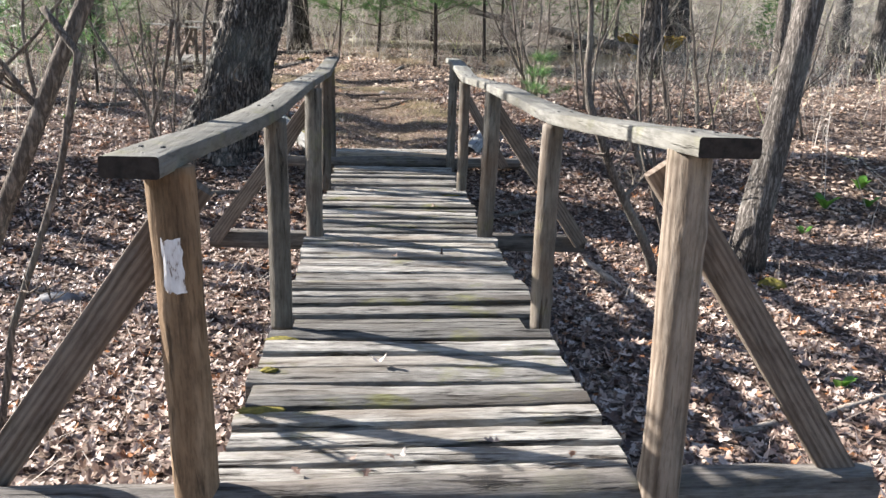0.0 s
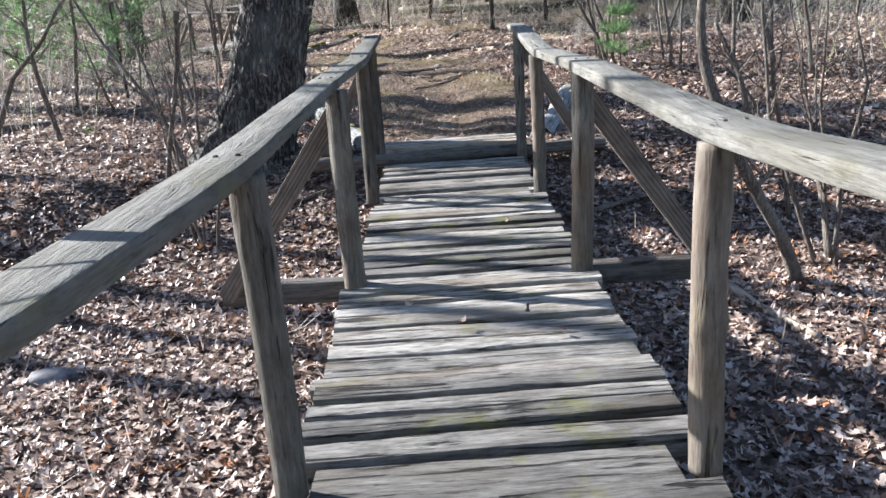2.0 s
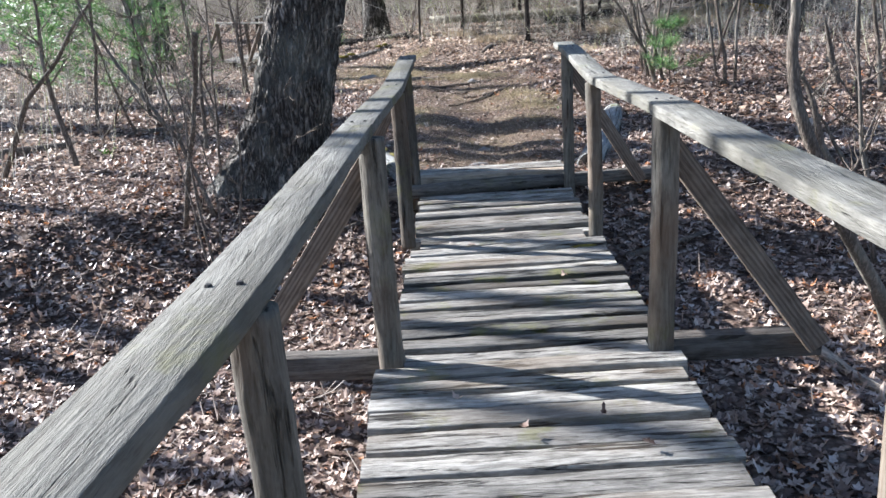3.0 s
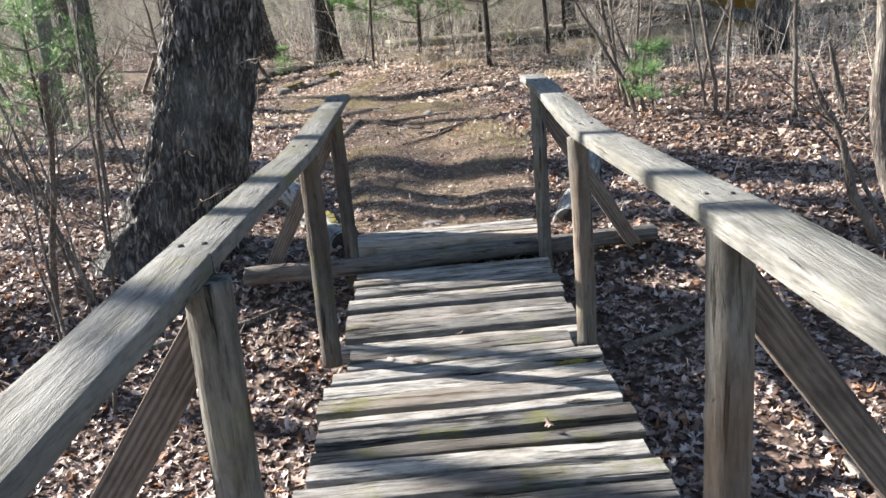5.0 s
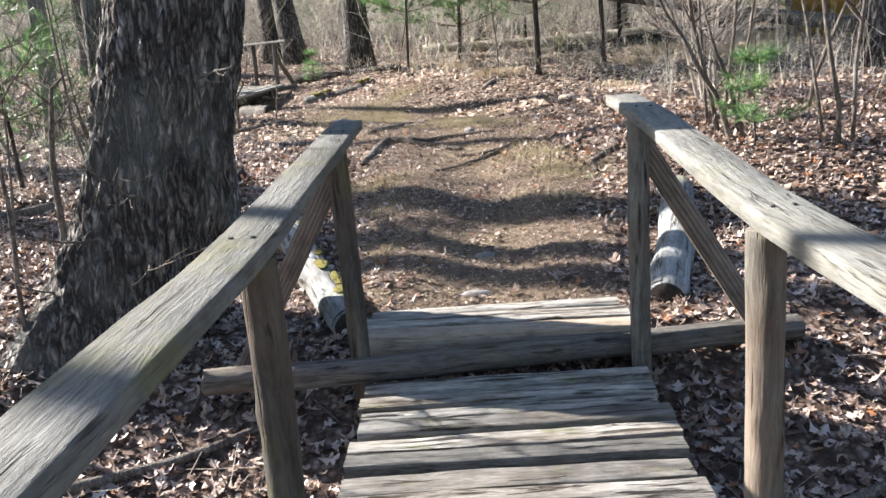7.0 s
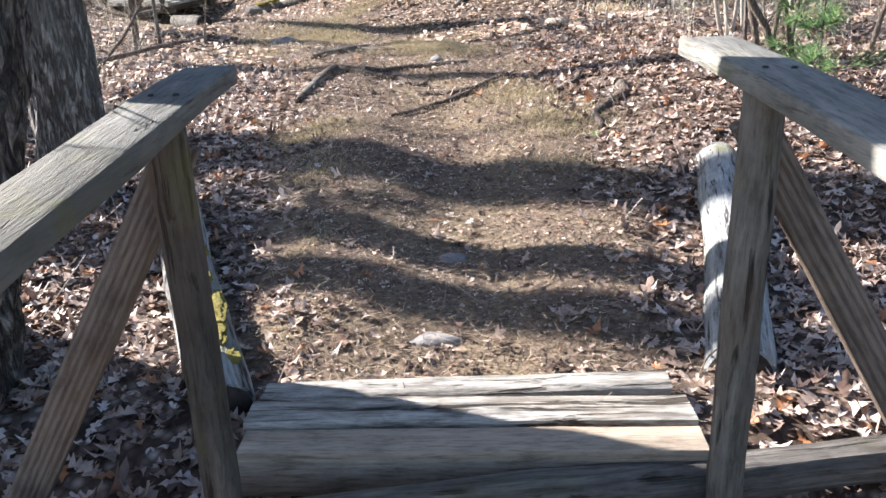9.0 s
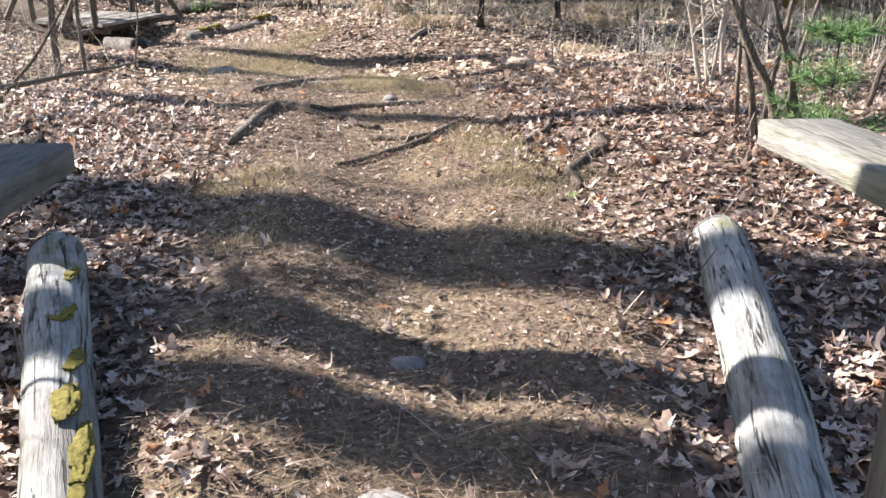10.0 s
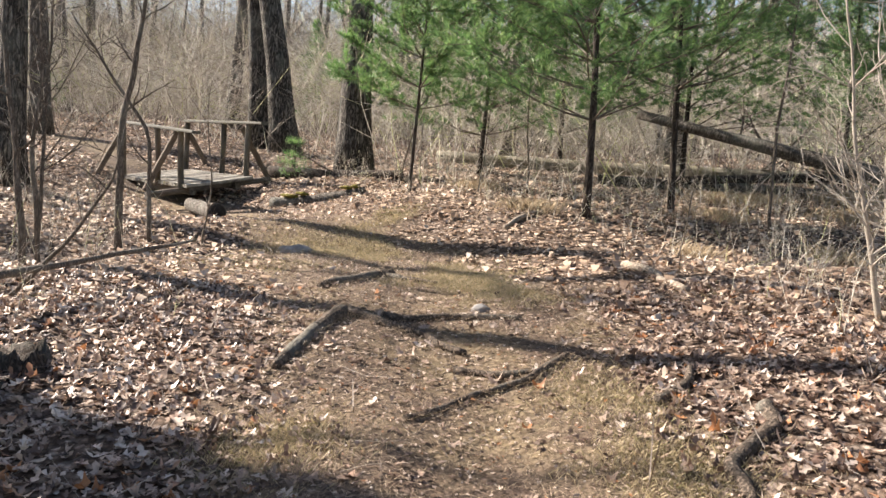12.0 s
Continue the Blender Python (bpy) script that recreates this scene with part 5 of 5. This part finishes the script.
def far_pines(spots, seed):
    rnd = random.Random(seed)
    b = Buf()
    for x, y, h in spots:
        base = g(x, y)
        for _ in range(int(520 * h / 5)):
            s = rnd.uniform(0.12, 1)
            rad = (1.05 - s) * h * 0.3 * rnd.uniform(0.2, 1)
            a = rnd.uniform(0, 6.28)
            p = base + Vector((math.cos(a) * rad, math.sin(a) * rad, s * h))
            for _ in range(5):
                e = Vector((rnd.gauss(0, 1) + math.cos(a), rnd.gauss(0, 1) + math.sin(a), rnd.gauss(0.3, 0.5))).normalized()
                w = e.orthogonal().normalized() * 0.012
                i = len(b.v)
                b.v += [p - w, p + w, p + e * rnd.uniform(0.15, 0.3)]
                b.f.append((i, i + 1, i + 2))
    tagged(new("far_evergreens", b.mesh("far_evergreens", M_NEEDLE, False)), "soft green young pines between the bare trees", "evergreens", kind="stuff")


far_pines([(-7.5, 13.5, 2.4), (-9.5, 16, 3), (-12, 20, 3.2), (-2, 34, 5), (2.5, 30, 5), (6, 34, 6), (10, 30, 5), (-6.5, 36, 4), (14, 28, 4), (8.2, 26, 3.5), (-14, 30, 4), (4.5, 40, 6), (-1, 45, 6), (12, 42, 6), (-8.6, 10.5, 1.8), (-15, 12, 3), (10.5, 18.5, 2.2), (-11, 7, 2.2)], 5)


# ---- green sprouts ----
def sprout(x, y, n, size, seed, mat=None, label="bright green broad-leaved spring plant in dead leaves"):
    rnd = random.Random(seed)
    ob = thing("sprout", label, "plant", "spring plants", at=g(x, y))
    for _ in range(n):
        a, L = rnd.uniform(0, 6.28), size * rnd.uniform(0.7, 1.2)
        b = Buf()
        d, s = Vector((math.cos(a), math.sin(a), 0)), Vector((-math.sin(a), math.cos(a), 0))
        o = g(x, y) + d * 0.02
        for i in range(5):
            u = i / 4
            w = math.sin(math.pi * min(0.97, u * 0.9 + 0.08)) * L * 0.24
            c = o + d * L * u * 0.6 + Vector((0, 0, L * (u - 0.35 * u * u)))
            b.v += [c - s * w + Vector((0, 0, w * 0.3)), c, c + s * w + Vector((0, 0, w * 0.3))]
        for i in range(4):
            for k in range(2):
                q = i * 3 + k
                b.f.append((q, q + 1, q + 4, q + 3))
        child("leaf", b.mesh("leaf", mat or M_GREEN), ob)


for i, (x, y, n, s) in enumerate([(4.85, 5.0, 8, 0.22), (5.48, 5.4, 7, 0.2), (5.35, 5.0, 5, 0.16), (4.3, 4.4, 4, 0.12), (4.2, 2.6, 5, 0.18), (2.7, 0.9, 5, 0.12), (2.55, 1.5, 4, 0.1), (-4.3, 7.6, 5, 0.16), (-5.8, 12.0, 5, 0.15), (0.95, 9.1, 4, 0.05), (-3.4, 11.3, 5, 0.1)]):
    sprout(x, y, n, s, i)
for i, (x, y) in enumerate([(7.1, 18.6), (7.35, 18.8), (6.85, 18.75), (7.0, 18.95), (7.5, 18.5)]):
    sprout(x, y, 26, 1.0, 50 + i, M_YELLOW, "low golden yellow shrub at the foot of a tree")
